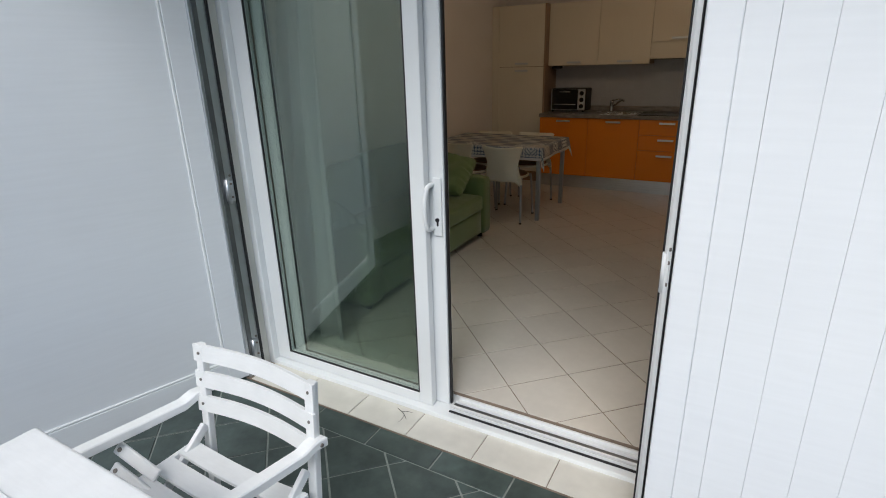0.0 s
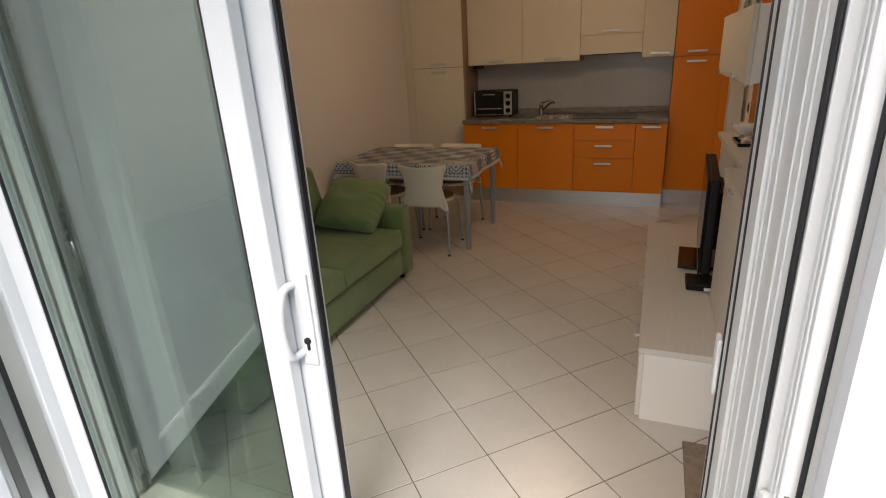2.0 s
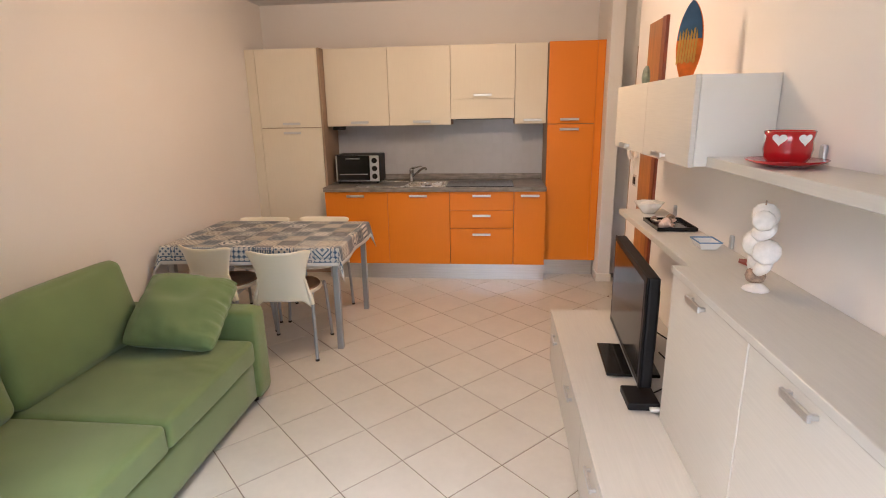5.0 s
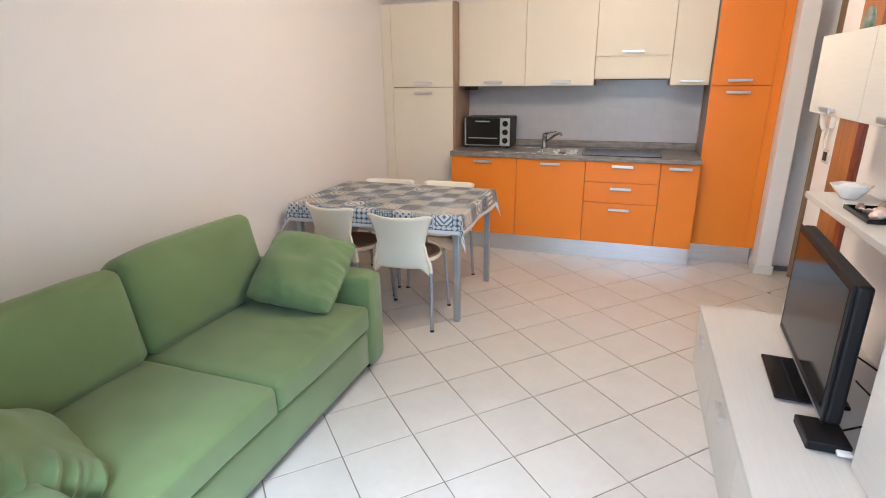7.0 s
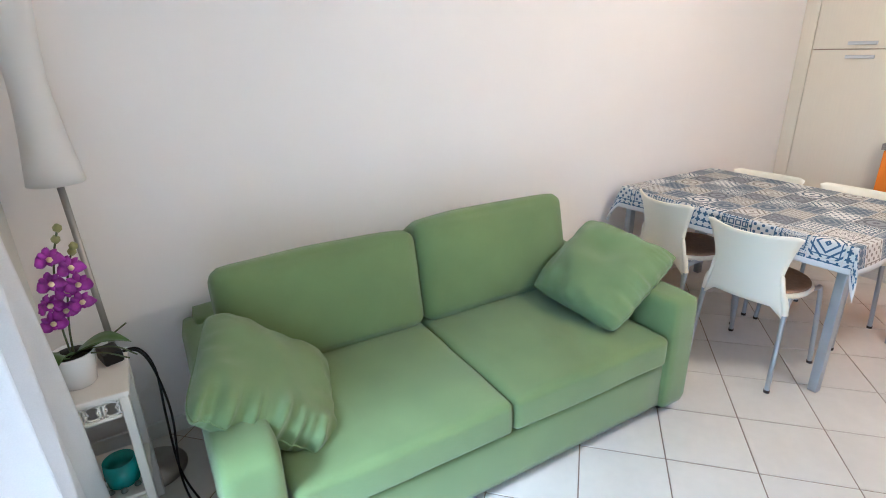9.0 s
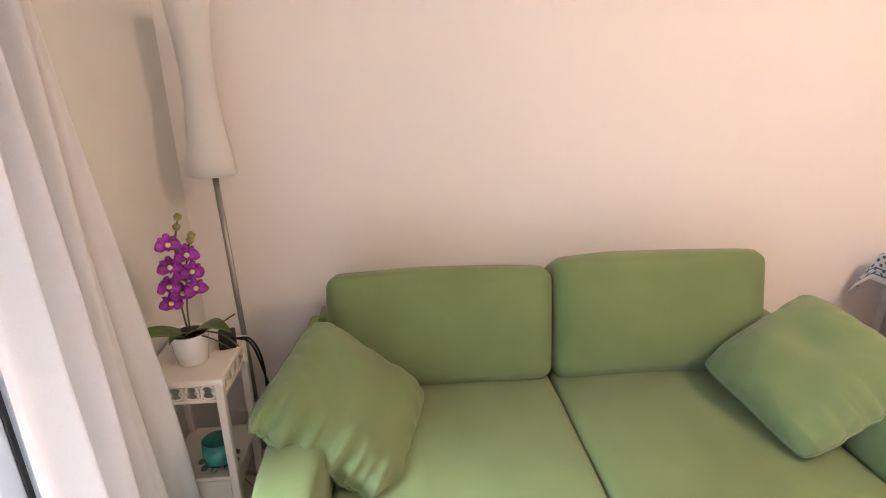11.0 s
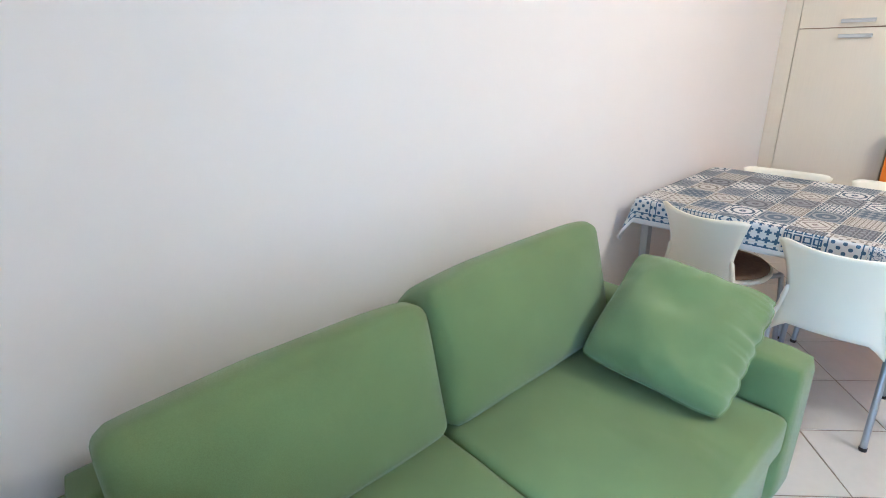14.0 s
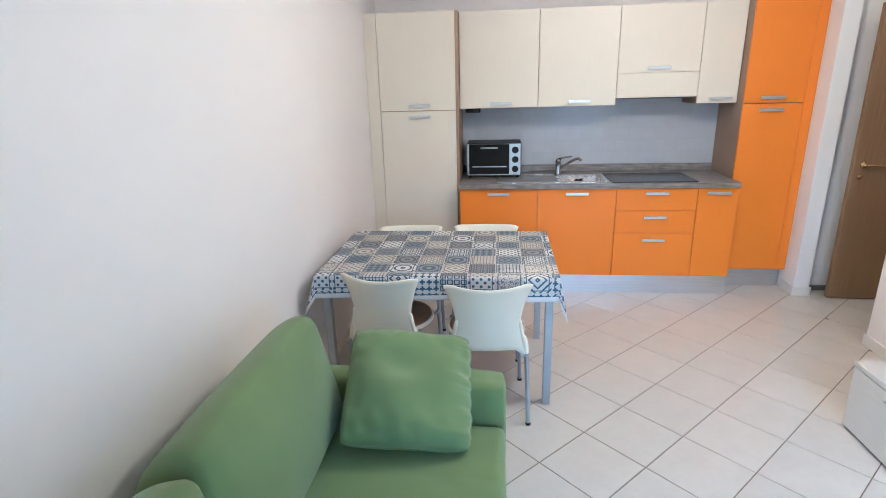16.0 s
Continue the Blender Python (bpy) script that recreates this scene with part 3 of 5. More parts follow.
box(-0.886, -0.878, 1.472, 1.478, 0.878, 0.902, 0.002, bm=bm)
part("keyhole", bm, RUBBER, leaf, "dark key cylinder")


def hinge(parent, x, y, z, turn, metal=PVC):
    m = pose(x, y, z, 0, 0, turn)
    bm = box(-0.028, 0.028, -0.012, 0.0, -0.05, 0.05, 0.004, 2, turn=m)
    merge(bm, tube([m @ Vector((0.0, -0.014, -0.06)), m @ Vector((0.0, -0.014, 0.06))], 0.011, 12))
    ob = part("hinge", bm, metal, parent, "pale metal shutter hinge")
    for dz in (-0.03, 0.035, 0.075):
        s = lathe([(0.006, 0), (0.0055, 0.004)], n=10)
        bmesh.ops.transform(s, matrix=m @ pose(0.017, -0.011, dz, 90), verts=s.verts)
        part("screw", s, SCREW, ob)


# Shutters: the western leaf stands out at an angle, the eastern one lies folded on the wall.
shutter = thing("shutter", "pale grey white metal shutter leaf standing open beside chair", "shutter", (-1.96, 1.27, -0.03), group="balcony shutters", turn=-106.5, world_coords=False)
part("panel", box(0.09, 1.20, -0.012, 0.012, 0.13, 2.2), SHUTTER, shutter)
part("stile", box(0.0, 0.13, -0.022, 0.022, 0.0, 2.26, 0.003), SHUTTER, shutter)
part("stile", box(1.16, 1.26, -0.022, 0.022, 0.0, 2.26, 0.003), SHUTTER, shutter)
part("bottom_rail", box(0.13, 1.16, -0.022, 0.022, 0.0, 0.12, 0.003), SHUTTER, shutter)
part("top_rail", box(0.13, 1.16, -0.022, 0.022, 2.14, 2.26, 0.003), SHUTTER, shutter)
bm = box(0.130, 0.142, 0.010, 0.021, 0.12, 2.14, 0.003)
box(0.142, 1.15, 0.010, 0.021, 0.12, 0.132, 0.003, bm=bm)
part("bead", bm, PVC, shutter, "white glazing bead")

post = thing("shutter_post", "dark grey metal hinge channel on the door reveal", "door channel", (-1.95, 1.30, -0.04))
part("channel", box(-1.975, -1.935, 1.235, 1.335, -0.04, 2.28, 0.003), ALU, post)
part("groove", box(-1.936, -1.931, 1.252, 1.278, -0.04, 2.28), DARK_ALU, post, "dark recessed groove")
part("seal", box(-1.936, -1.929, 1.322, 1.336, -0.04, 2.28), RUBBER, post, "black rubber seal")
hinge(post, -1.935, 1.285, 0.975, 60, ALU)
hinge(post, -1.935, 1.285, 0.115, 60, ALU)

shutter = thing("shutter", "white grooved metal shutter leaf folded back on the wall", "shutter", (0.080, 1.11, -0.03), group="balcony shutters", world_coords=False)
part("stile", box(0.0, 0.078, -0.036, 0.0, 0.0, 2.26, 0.003), SHUTTER, shutter)
part("board", box(0.0786, 0.1488, -0.033, -0.004, 0.0, 2.26, 0.001), SHUTTER, shutter)
for k in range(7):
    part("board", box(0.1495 + k * 0.105, 0.1495 + (k + 1) * 0.105 - 0.0005, -0.031, -0.004, 0.0, 2.26, 0.0008), SHUTTER, shutter)
part("stile", box(0.8850, 0.98, -0.036, 0.0, 0.0, 2.26, 0.003), SHUTTER, shutter)
hpost = thing("shutter_post", "white hinge post between shutter and sliding door", "door channel", (0.08, 1.2, -0.04))
channel = part("channel", box(0.055, 0.10, 1.127, 1.175, -0.04, 2.28, 0.002), PVC, hpost)
for y0, y1 in ((1.136, 1.142), (1.152, 1.160)):
    part("rib", box(0.0525, 0.0548, y0, y1, -0.04, 2.28, 0.001), PVC, channel)
part("seal", box(0.0690, 0.0750, 1.1150, 1.1230, -0.03, 2.24, 0.003), RUBBER, hpost, "black rubber seal")
hinge(hpost, 0.066, 1.148, 0.955, -62)

# ---- kitchen ----
def bar_handle(parent, x, y, z, wide=0.17, axis="x"):
    """A flat brushed bar bent towards the front; y (or x) is the front it is fixed to."""
    bm = box(-wide / 2, wide / 2, -0.026, -0.016, -0.011, 0.011, 0.003, 2)
    for s in (-1, 1):
        box(s * wide * 0.42 - 0.006, s * wide * 0.42 + 0.006, -0.018, 0.0, -0.006, 0.006, 0.001, bm=bm)
    bmesh.ops.transform(bm, matrix=pose(x, y, z, 0, 0, 0 if axis == "x" else -90), verts=bm.verts)
    part("handle", bm, BRUSHED, parent, "brushed metal bar handle")


BASE_Y, UP_Y, TALL_Y = 6.125, 6.385, 6.275
G = 0.0018


def front(parent, x0, x1, z0, z1, y, material, hx, hz, wide=0.17):
    d = part("door", box(x0 + G, x1 - G, y, y + 0.019, z0 + G, z1 - G, 0.0015), material, parent)
    bar_handle(d, hx, y, hz, wide)
    return d


tall = thing("tall_cabinet", "tall cream two-door kitchen cabinet beside the wall", "cabinet", (-2.41, 6.5, 0), group="kitchen units")
part("body", box(-2.712, -2.100, TALL_Y + 0.020, NORTH - 0.003, 0.0, 2.165, 0.001), SIDE, tall, "brown wooden carcass")
part("filler", box(WEST + 0.002, -2.714, TALL_Y + 0.001, TALL_Y + 0.03, 0.0, 2.165), CREAM, tall)
front(tall, -2.712, -2.115, 0.13, 1.448, TALL_Y, CREAM, -2.400, 1.402)
front(tall, -2.712, -2.115, 1.450, 2.165, TALL_Y, CREAM, -2.400, 1.487)
part("side_panel", box(-2.114, -2.094, TALL_Y + 0.002, NORTH - 0.003, 0.0, 2.165, 0.001), SIDE, tall, "brown wooden side panel")

for x0, x1 in ((-2.085, -1.480), (-1.480, -0.888), (-0.888, -0.292), (-0.292, 0.0)):
    unit = thing("base_cabinet", "orange kitchen base cabinet with drawers under the worktop" if x0 == -0.888 else "orange kitchen base cabinet door under the grey worktop", "cabinet", ((x0 + x1) / 2, 6.4, 0.15), group="kitchen units")
    part("body", box(x0 + 0.002, x1 - 0.002, BASE_Y + 0.020, NORTH - 0.05, 0.15, 0.855), SIDE, unit)
    if x0 == -0.888:
        for z0, z1, hz in ((0.150, 0.502, 0.448), (0.502, 0.678, 0.628), (0.678, 0.852, 0.815)):
            d = part("drawer", box(x0 + G, x1 - G, BASE_Y, BASE_Y + 0.019, z0 + G, z1 - G, 0.0015), ORANGE, unit)
            bar_handle(d, (x0 + x1) / 2, BASE_Y, hz)
    else:
        front(unit, x0, x1, 0.15, 0.852, BASE_Y, ORANGE, (x0 + x1) / 2, 0.815, 0.17)
solid("plinth", box(-2.085, -0.003, BASE_Y + 0.012, BASE_Y + 0.03, 0.0, 0.148, 0.001), BRUSHED, "brushed aluminium kickboard under the orange units", "kickboard")
solid("plinth", box(0.003, 0.482, TALL_Y + 0.06, TALL_Y + 0.075, 0.0, 0.158, 0.001), BRUSHED, "brushed aluminium kickboard under the tall orange unit", "kickboard")

top = thing("worktop", "grey brown stone-look kitchen worktop with upstand", "worktop", (-1.04, 6.4, 0.855))
bm = box(-2.092, -1.30, 6.10, NORTH - 0.02, 0.856, 0.896, 0.004, 2)
box(-1.30, -0.955, 6.10, 6.145, 0.856, 0.896, bm=bm)
box(-1.30, -0.955, 6.46, NORTH - 0.02, 0.856, 0.896, bm=bm)
box(-0.955, 0.0, 6.10, NORTH - 0.02, 0.856, 0.896, 0.004, 2, bm=bm)
part("slab", bm, TOP, top)
part("upstand", box(-2.092, 0.0, NORTH - 0.038, NORTH - 0.012, 0.897, 0.955, 0.004, 2), TOP, top)

sink = thing("sink", "stainless steel sink with drainer set in the worktop", "sink", (-1.35, 6.3, 0.89))
drain = part("drainer", box(-1.79, -1.323, 6.140, 6.495, 0.8965, 0.8990, 0.001), REFLECTION_TONED_STEEL, sink, "steel draining board, reflected worktop tone put into its colour")
bm = box(-1.80, -1.323, 6.128, 6.139, 0.8965, 0.9015, 0.001)
box(-1.80, -1.323, 6.496, 6.506, 0.8965, 0.9030, 0.001, bm=bm)
box(-1.80, -1.791, 6.139, 6.496, 0.8965, 0.9015, 0.001, bm=bm)
part("rim", bm, STEEL, drain)
bm = box(-1.302, -0.94, 6.135, 6.150, 0.8965, 0.9015, 0.001)
box(-1.302, -0.94, 6.455, 6.50, 0.8965, 0.9015, 0.001, bm=bm)
box(-0.957, -0.94, 6.150, 6.455, 0.8965, 0.9015, 0.001, bm=bm)
box(-1.322, -1.302, 6.135, 6.500, 0.8965, 0.9015, 0.001, bm=bm)
box(-1.302, -0.957, 6.150, 6.455, 0.758, 0.762, bm=bm)
box(-1.302, -1.296, 6.150, 6.455, 0.762, 0.8965, bm=bm)
box(-0.963, -0.957, 6.150, 6.455, 0.762, 0.8965, bm=bm)
box(-1.296, -0.963, 6.150, 6.155, 0.762, 0.8965, bm=bm)
box(-1.296, -0.963, 6.450, 6.455, 0.762, 0.8965, bm=bm)
part("bowl", bm, STEEL, sink)
part("overflow", box(-1.16, -1.10, 6.446, 6.450, 0.855, 0.87, 0.001), BLACK, sink)

tap = thing("tap", "chrome kitchen mixer tap behind the sink", "tap", (-1.295, 6.48, 0.90))
part("body", lathe([(0.026, 0.0), (0.026, 0.012), (0.021, 0.02), (0.021, 0.105), (0.023, 0.11), (0.018, 0.135)], (-1.295, 6.48, 0.9005), 20), CHROME, tap)
part("spout", tube(curve_points([(-1.287, 6.475, 0.955), (-1.24, 6.44, 0.99), (-1.19, 6.40, 1.03), (-1.15, 6.375, 1.048), (-1.13, 6.36, 1.035)], 6), 0.0105, 12), CHROME, tap)
part("lever", tube([(-1.295, 6.48, 1.030), (-1.24, 6.47, 1.048), (-1.19, 6.462, 1.055)], [0.011, 0.007, 0.006], 8), CHROME, tap)

hob = thing("hob", "black glass electric hob in the worktop", "hob", (-0.61, 6.3, 0.896))
part("glass", box(-0.925, -0.295, 6.125, 6.545, 0.8965, 0.9025, 0.002), BLACK_GLASS, hob)

UPPERS = ((-2.091, -1.480, 1.452), (-1.480, -0.888, 1.452), (-0.888, -0.290, 1.505), (-0.290, 0.002, 1.452))
for x0, x1, z0 in UPPERS:
    hood = x0 == -0.888
    unit = thing("wall_cabinet", "cream wall cabinet with extractor hood panel" if hood else "cream kitchen wall cabinet with bar handle", "cabinet", ((x0 + x1) / 2, 6.56, z0), group="kitchen units")
    part("body", box(x0 + 0.002, x1 - 0.002, UP_Y + 0.020, NORTH - 0.003, z0, 2.165), SIDE if not hood else CREAM, unit)
    low = 1.685 if hood else z0
    front(unit, x0, x1, low, 2.165, UP_Y, CREAM, (x0 + x1) / 2 + (0.02 if not hood else 0), low + 0.035, 0.17)
    if hood:
        part("hood_panel", box(x0 + G, x1 - G, UP_Y, UP_Y + 0.019, z0 + G, 1.685 - G, 0.0015), CREAM, unit)
        part("filter", box(x0 + 0.05, x1 - 0.02, UP_Y + 0.025, NORTH - 0.06, z0 - 0.008, z0 - 0.002, 0.002), DARK_ALU, unit, "grey extractor underside")

tall = thing("tall_cabinet", "tall orange two-door kitchen cabinet by the wall end", "cabinet", (0.24, 6.5, 0), group="kitchen units")
part("body", box(0.006, 0.478, TALL_Y + 0.022, NORTH - 0.003, 0.16, 2.160), SIDE, tall, "brown wooden carcass")
front(tall, 0.004, 0.425, 0.16, 1.448, TALL_Y, ORANGE, 0.200, 1.402)
front(tall, 0.004, 0.425, 1.450, 2.160, TALL_Y, ORANGE, 0.200, 1.490)
part("filler", box(0.4245, 0.492, TALL_Y + 0.0006, TALL_Y + 0.020, 0.16, 2.160), ORANGE, tall)

oven = thing("mini_oven", "black and steel tabletop oven with three knobs", "oven", (-1.83, 6.5, 0.896))
part("body", box(-2.045, -1.600, 6.405, 6.68, 0.912, 1.178, 0.010, 3), BLACK, oven)
part("front_frame", box(-2.040, -1.605, 6.396, 6.405, 0.918, 1.172, 0.003), BRUSHED, oven, "brushed steel front frame")
part("control_panel", box(-1.695, -1.608, 6.392, 6.396, 0.922, 1.168, 0.002), BRUSHED, oven, "brushed steel control panel")
d = part("door", box(-2.024, -1.698, 6.388, 6.396, 0.927, 1.171, 0.003), BLACK_GLASS, oven)
part("handle", tube([(-1.93, 6.372, 1.142), (-1.79, 6.372, 1.142)], 0.006, 10), BRUSHED, d)
part("handle_trim", box(-2.0, -1.72, 6.3855, 6.388, 0.985, 0.993), BRUSHED, d)
for z in (0.968, 1.045, 1.122):
    k = lathe([(0.027, 0.0), (0.027, 0.004), (0.022, 0.006), (0.020, 0.022)], n=20)
    bmesh.ops.transform(k, matrix=pose(-1.650, 6.396, z, 90), verts=k.verts)
    box(-1.653, -1.647, 6.368, 6.376, z - 0.018, z + 0.018, 0.001, bm=k)
    part("knob", k, BLACK, oven)
for x in (-2.02, -1.63):
    for y in (6.42, 6.66):
        part("foot", lathe([(0.013, 0.0), (0.012, 0.016)], (x, y, 0.896), 10), RUBBER, oven)
socket = thing("wall_socket", "black under-cabinet power socket strip", "socket", (-1.98, 6.45, 1.43))
part("body", box(-2.05, -1.93, 6.42, 6.47, 1.418, 1.452, 0.004), BLACK, socket)
part("plug", box(-1.985, -1.945, 6.412, 6.42, 1.424, 1.445, 0.002), RUBBER, socket)

# ---- sofa ----
sofa = thing("sofa", "green fabric two-seat sofa bed against the wall", "sofa", (-2.28, 3.0, 0))
part("base", soft_box(-2.74, -1.775, 2.12, 3.88, 0.055, 0.276, 0.012, cuts=5), GREEN, sofa, smooth=True)
for y0, y1 in ((2.055, 2.225), (3.765, 3.925)):
    part("arm", soft_box(-2.74, -1.748, y0, y1, 0.045, 0.565, 0.035, (0.004, 0.006, 0.004), 8, 0.002, y0), GREEN, sofa, smooth=True)
for y0, y1, s, folds in ((2.228, 2.981, 1.3, ((2.48, 0.003),)), (2.984, 3.762, 4.1, ((3.36, 0.012), (3.41, 0.010)))):
    bm = soft_box(-2.50, -1.752, y0, y1, 0.279, 0.413, 0.026, (0.006, 0.0, 0.022), 44, 0.004, s)
    for v in bm.verts:
        if v.co.z > 0.38:
            for line, deep in folds:
                off = v.co.y - line - 0.05 * (v.co.x + 2.1) + 0.012 * noise.noise(v.co * 7)
                reach = max(0.0, 1 - abs(v.co.x + 1.98) / 0.30)
                v.co.z += deep * reach * (math.exp(-(off / 0.012) ** 2) - 0.8 * math.exp(-((off - 0.022) / 0.013) ** 2))
    part("seat_cushion", bm, GREEN, sofa, smooth=True)
for y0, y1, s, up in ((2.176, 2.981, 2.2, -0.018), (2.985, 3.790, 5.7, 0.012)):
    m = pose(-2.47, (y0 + y1) / 2, 0.393, 0, -12, 0)
    h = (y1 - y0) / 2
    bm = soft_box(-0.115, 0.115, -h, h, 0.010, 0.44 + up, 0.048, (0.032, 0.0, 0.016), 16, 0.004, s)
    for v in bm.verts:
        rear = max(0.0, 0.06 - v.co.x) / 0.175
        v.co.z -= 0.075 * rear ** 2 * max(0.0, v.co.z / 0.44) ** 2
    bmesh.ops.transform(bm, matrix=m, verts=bm.verts)
    part("back_cushion", bm, GREEN, sofa, smooth=True)
part("back_frame", soft_box(-2.775, -2.60, 2.10, 3.90, 0.05, 0.60, 0.04, cuts=6), GREEN, sofa, smooth=True)
for y in (2.15, 3.85):
    for x in (-2.70, -1.83):
        part("foot", lathe([(0.022, 0.0), (0.026, 0.05)], (x, y, 0.0), 14), BLACK, sofa)


def pillow(name, label, m, size, thick, seed, ruffle):
    """A stuffed square cover; the seam at +x is gathered into ruffles."""
    n = 84
    bm = bmesh.new()
    top_side, low_side = [], []
    for i in range(n + 1):
        ra, rb = [], []
        for j in range(n + 1):
            u, v = 2 * i / n - 1, 2 * j / n - 1
            edge = max(abs(u), abs(v))
            waist = 0.055 * (1 - min(abs(u), abs(v)) ** 2.2) * edge ** 3
            f = size / 2 * (1 - waist) * (1 - 0.095 * (abs(u) * abs(v)) ** 4)
            x, y = u * f, v * f
            fat = max(0.0, (1 - abs(u) ** 3.0) * (1 - abs(v) ** 3.0)) ** 0.48
            q = Vector((x, y, 0)) * 6 + Vector((seed, seed * 2, 0))
            gather = max(0.0, min(1.0, (u - 0.38) / 0.5)) ** 1.4
            folds = 0.75 * math.sin(21 * v + 3.0 * noise.noise(Vector((seed, v * 3, u)))) * (0.7 + 0.9 * noise.noise(Vector((seed + 3, v * 4, 0)))) + 0.7 * noise.noise(Vector((seed + 5, v * 15, u * 1.6)))
            creases = math.sin(u * 17 + v * 5 + 3 * noise.noise(q * 0.4)) * max(0, abs(v) - 0.45) * (1 - abs(v)) * 0.025
            rim = max(0.0, edge - 0.62) / 0.38 * min(1.0, (1.0 - edge) * 9 + 0.25)
            creases += 0.015 * rim * noise.noise(Vector((u * 4.5, v * 4.5, seed + 2)))
            creases += 0.034 * (1 - edge ** 4) * noise.noise(Vector((u * 1.1 + 0.7 * v, v * 1.5 - 0.6 * u, seed + 7)))
            ripple = ruffle * folds * gather * (0.40 + 0.75 * min(1.0, fat * 1.6)) + creases
            sag = noise.noise(q * 0.45) * 0.014
            z = thick / 2 * fat + noise.noise(q) * 0.010 * fat + ripple
            z2 = -thick / 2 * fat + noise.noise(q + Vector((9, 9, 9))) * 0.010 * fat + ripple * 0.4
            x += ruffle * folds * max(0, u) ** 6
            a = bm.verts.new((x, y, z + sag))
            ra.append(a)
            if edge > 0.999:
                a.co.z = sag + ripple * 0.7
            rb.append(a if edge > 0.999 else bm.verts.new((x, y, z2 + sag)))
        top_side.append(ra)
        low_side.append(rb)
    for i in range(n):
        for j in range(n):
            bm.faces.new((top_side[i][j], top_side[i + 1][j], top_side[i + 1][j + 1], top_side[i][j + 1]))
            bm.faces.new((low_side[i][j], low_side[i][j + 1], low_side[i + 1][j + 1], low_side[i + 1][j]))
    ring = [top_side[i][0] for i in range(n)] + [top_side[n][j] for j in range(n)] + [top_side[i][n] for i in range(n, 0, -1)] + [top_side[0][j] for j in range(n, 0, -1)]
    line = [v.co.copy() for v in ring]
    ob = thing(name, label, "cushion", m.translation, group="sofa cushions", world_coords=False)
    ob.matrix_world = m
    part("cover", bm, PILLOW, ob, smooth=True)
    part("seam", tube(line + [line[0]], 0.0032, 6, cap=False), PILLOW, ob)
    return ob


def frame_from(centre, right, normal):
    z = Vector(normal).normalized()
    x = Vector(right)
    x = (x - z * x.dot(z)).normalized()
    y = z.cross(x)
    m = Matrix((x, y, z)).transposed().to_4x4()
    m.translation = centre
    return m


pillow("cushion", "square green cushion leaning on the sofa arm near the table", frame_from((-2.10, 3.715, 0.590), (0.46, 0.065, -0.06), (0.18, -0.53, 0.83)), 0.475, 0.19, 3.1, 0.005)
pillow("cushion", "square green cushion slumped over the sofa arm by lamp", frame_from((-2.130, 2.262, 0.536), (0.41, -0.124, -0.085), (0.30, 0.52, 0.80)), 0.490, 0.19, 8.4, 0.017)

# ---- dining table, cloth, chairs ----
table = thing("dining_table", "dining table with square grey steel legs", "table", (-2.1, 4.93, 0))
part("tabletop", box(-2.70, -1.495, 4.51, 5.335, 0.700, 0.728, 0.004, 2), IVORY, table)
part("apron", box(-2.66, -1.535, 4.55, 5.295, 0.645, 0.699, 0.003), TUBE, table)
for x in (-2.672, -1.523):
    for y in (4.545, 5.300):
        part("leg", box(x - 0.020, x + 0.020, y - 0.020, y + 0.020, 0.0, 0.699, 0.004, 2), TUBE, table)

cloth = thing("tablecloth", "patchwork patterned blue grey and beige oilcloth on table", "tablecloth", (-2.1, 4.93, 0.73))
n = 96
X0, X1, Y0, Y1, DROP, Z = -2.712, -1.483, 4.498, 5.347, 0.125, 0.7315
bm = bmesh.new()
uv_of, grid = {}, []
for i in range(n + 1):
    row = []
    for j in range(n + 1):
        a = X0 - DROP + (X1 - X0 + 2 * DROP) * i / n
        c = Y0 - DROP + (Y1 - Y0 + 2 * DROP) * j / n
        ox = max(X0 - a, 0, a - X1)
        oy = max(Y0 - c, 0, c - Y1)
        over = math.hypot(ox, oy)
        x, y = min(max(a, X0), X1), min(max(c, Y0), Y1)
        z = Z
        if over > 0:
            sx, sy = (math.copysign(1, a - (X0 + X1) / 2) if ox else 0), (math.copysign(1, c - (Y0 + Y1) / 2) if oy else 0)
            out = 0.006 + 0.08 * over + 0.010 * math.sin((c if ox >= oy else a) * 11 + 1) * over / DROP
            if ox and oy:
                out += 0.45 * min(ox, oy)
            x += sx * out * (ox / over)
            y += sy * out * (oy / over)
            z = Z - 0.98 * (over + 0.40 * min(ox, oy)) + 0.003 * min(1, over / 0.01)
            if x < WEST + 0.01:
                x = WEST + 0.01
        vert = bm.verts.new((x, y, z))
        uv_of[vert] = (a, c)
        row.append(vert)
    grid.append(row)
layer = bm.loops.layers.uv.new("UVMap")
for i in range(n):
    for j in range(n):
        f = bm.faces.new((grid[i][j], grid[i + 1][j], grid[i + 1][j + 1], grid[i][j + 1]))
        f.smooth = True
        for loop in f.loops:
            loop[layer].uv = uv_of[loop.vert]
sheet_ob = part("cloth", bm, CLOTH, cloth)
thick = sheet_ob.modifiers.new("thickness", "SOLIDIFY")
thick.thickness, thick.offset = 0.0015, -1


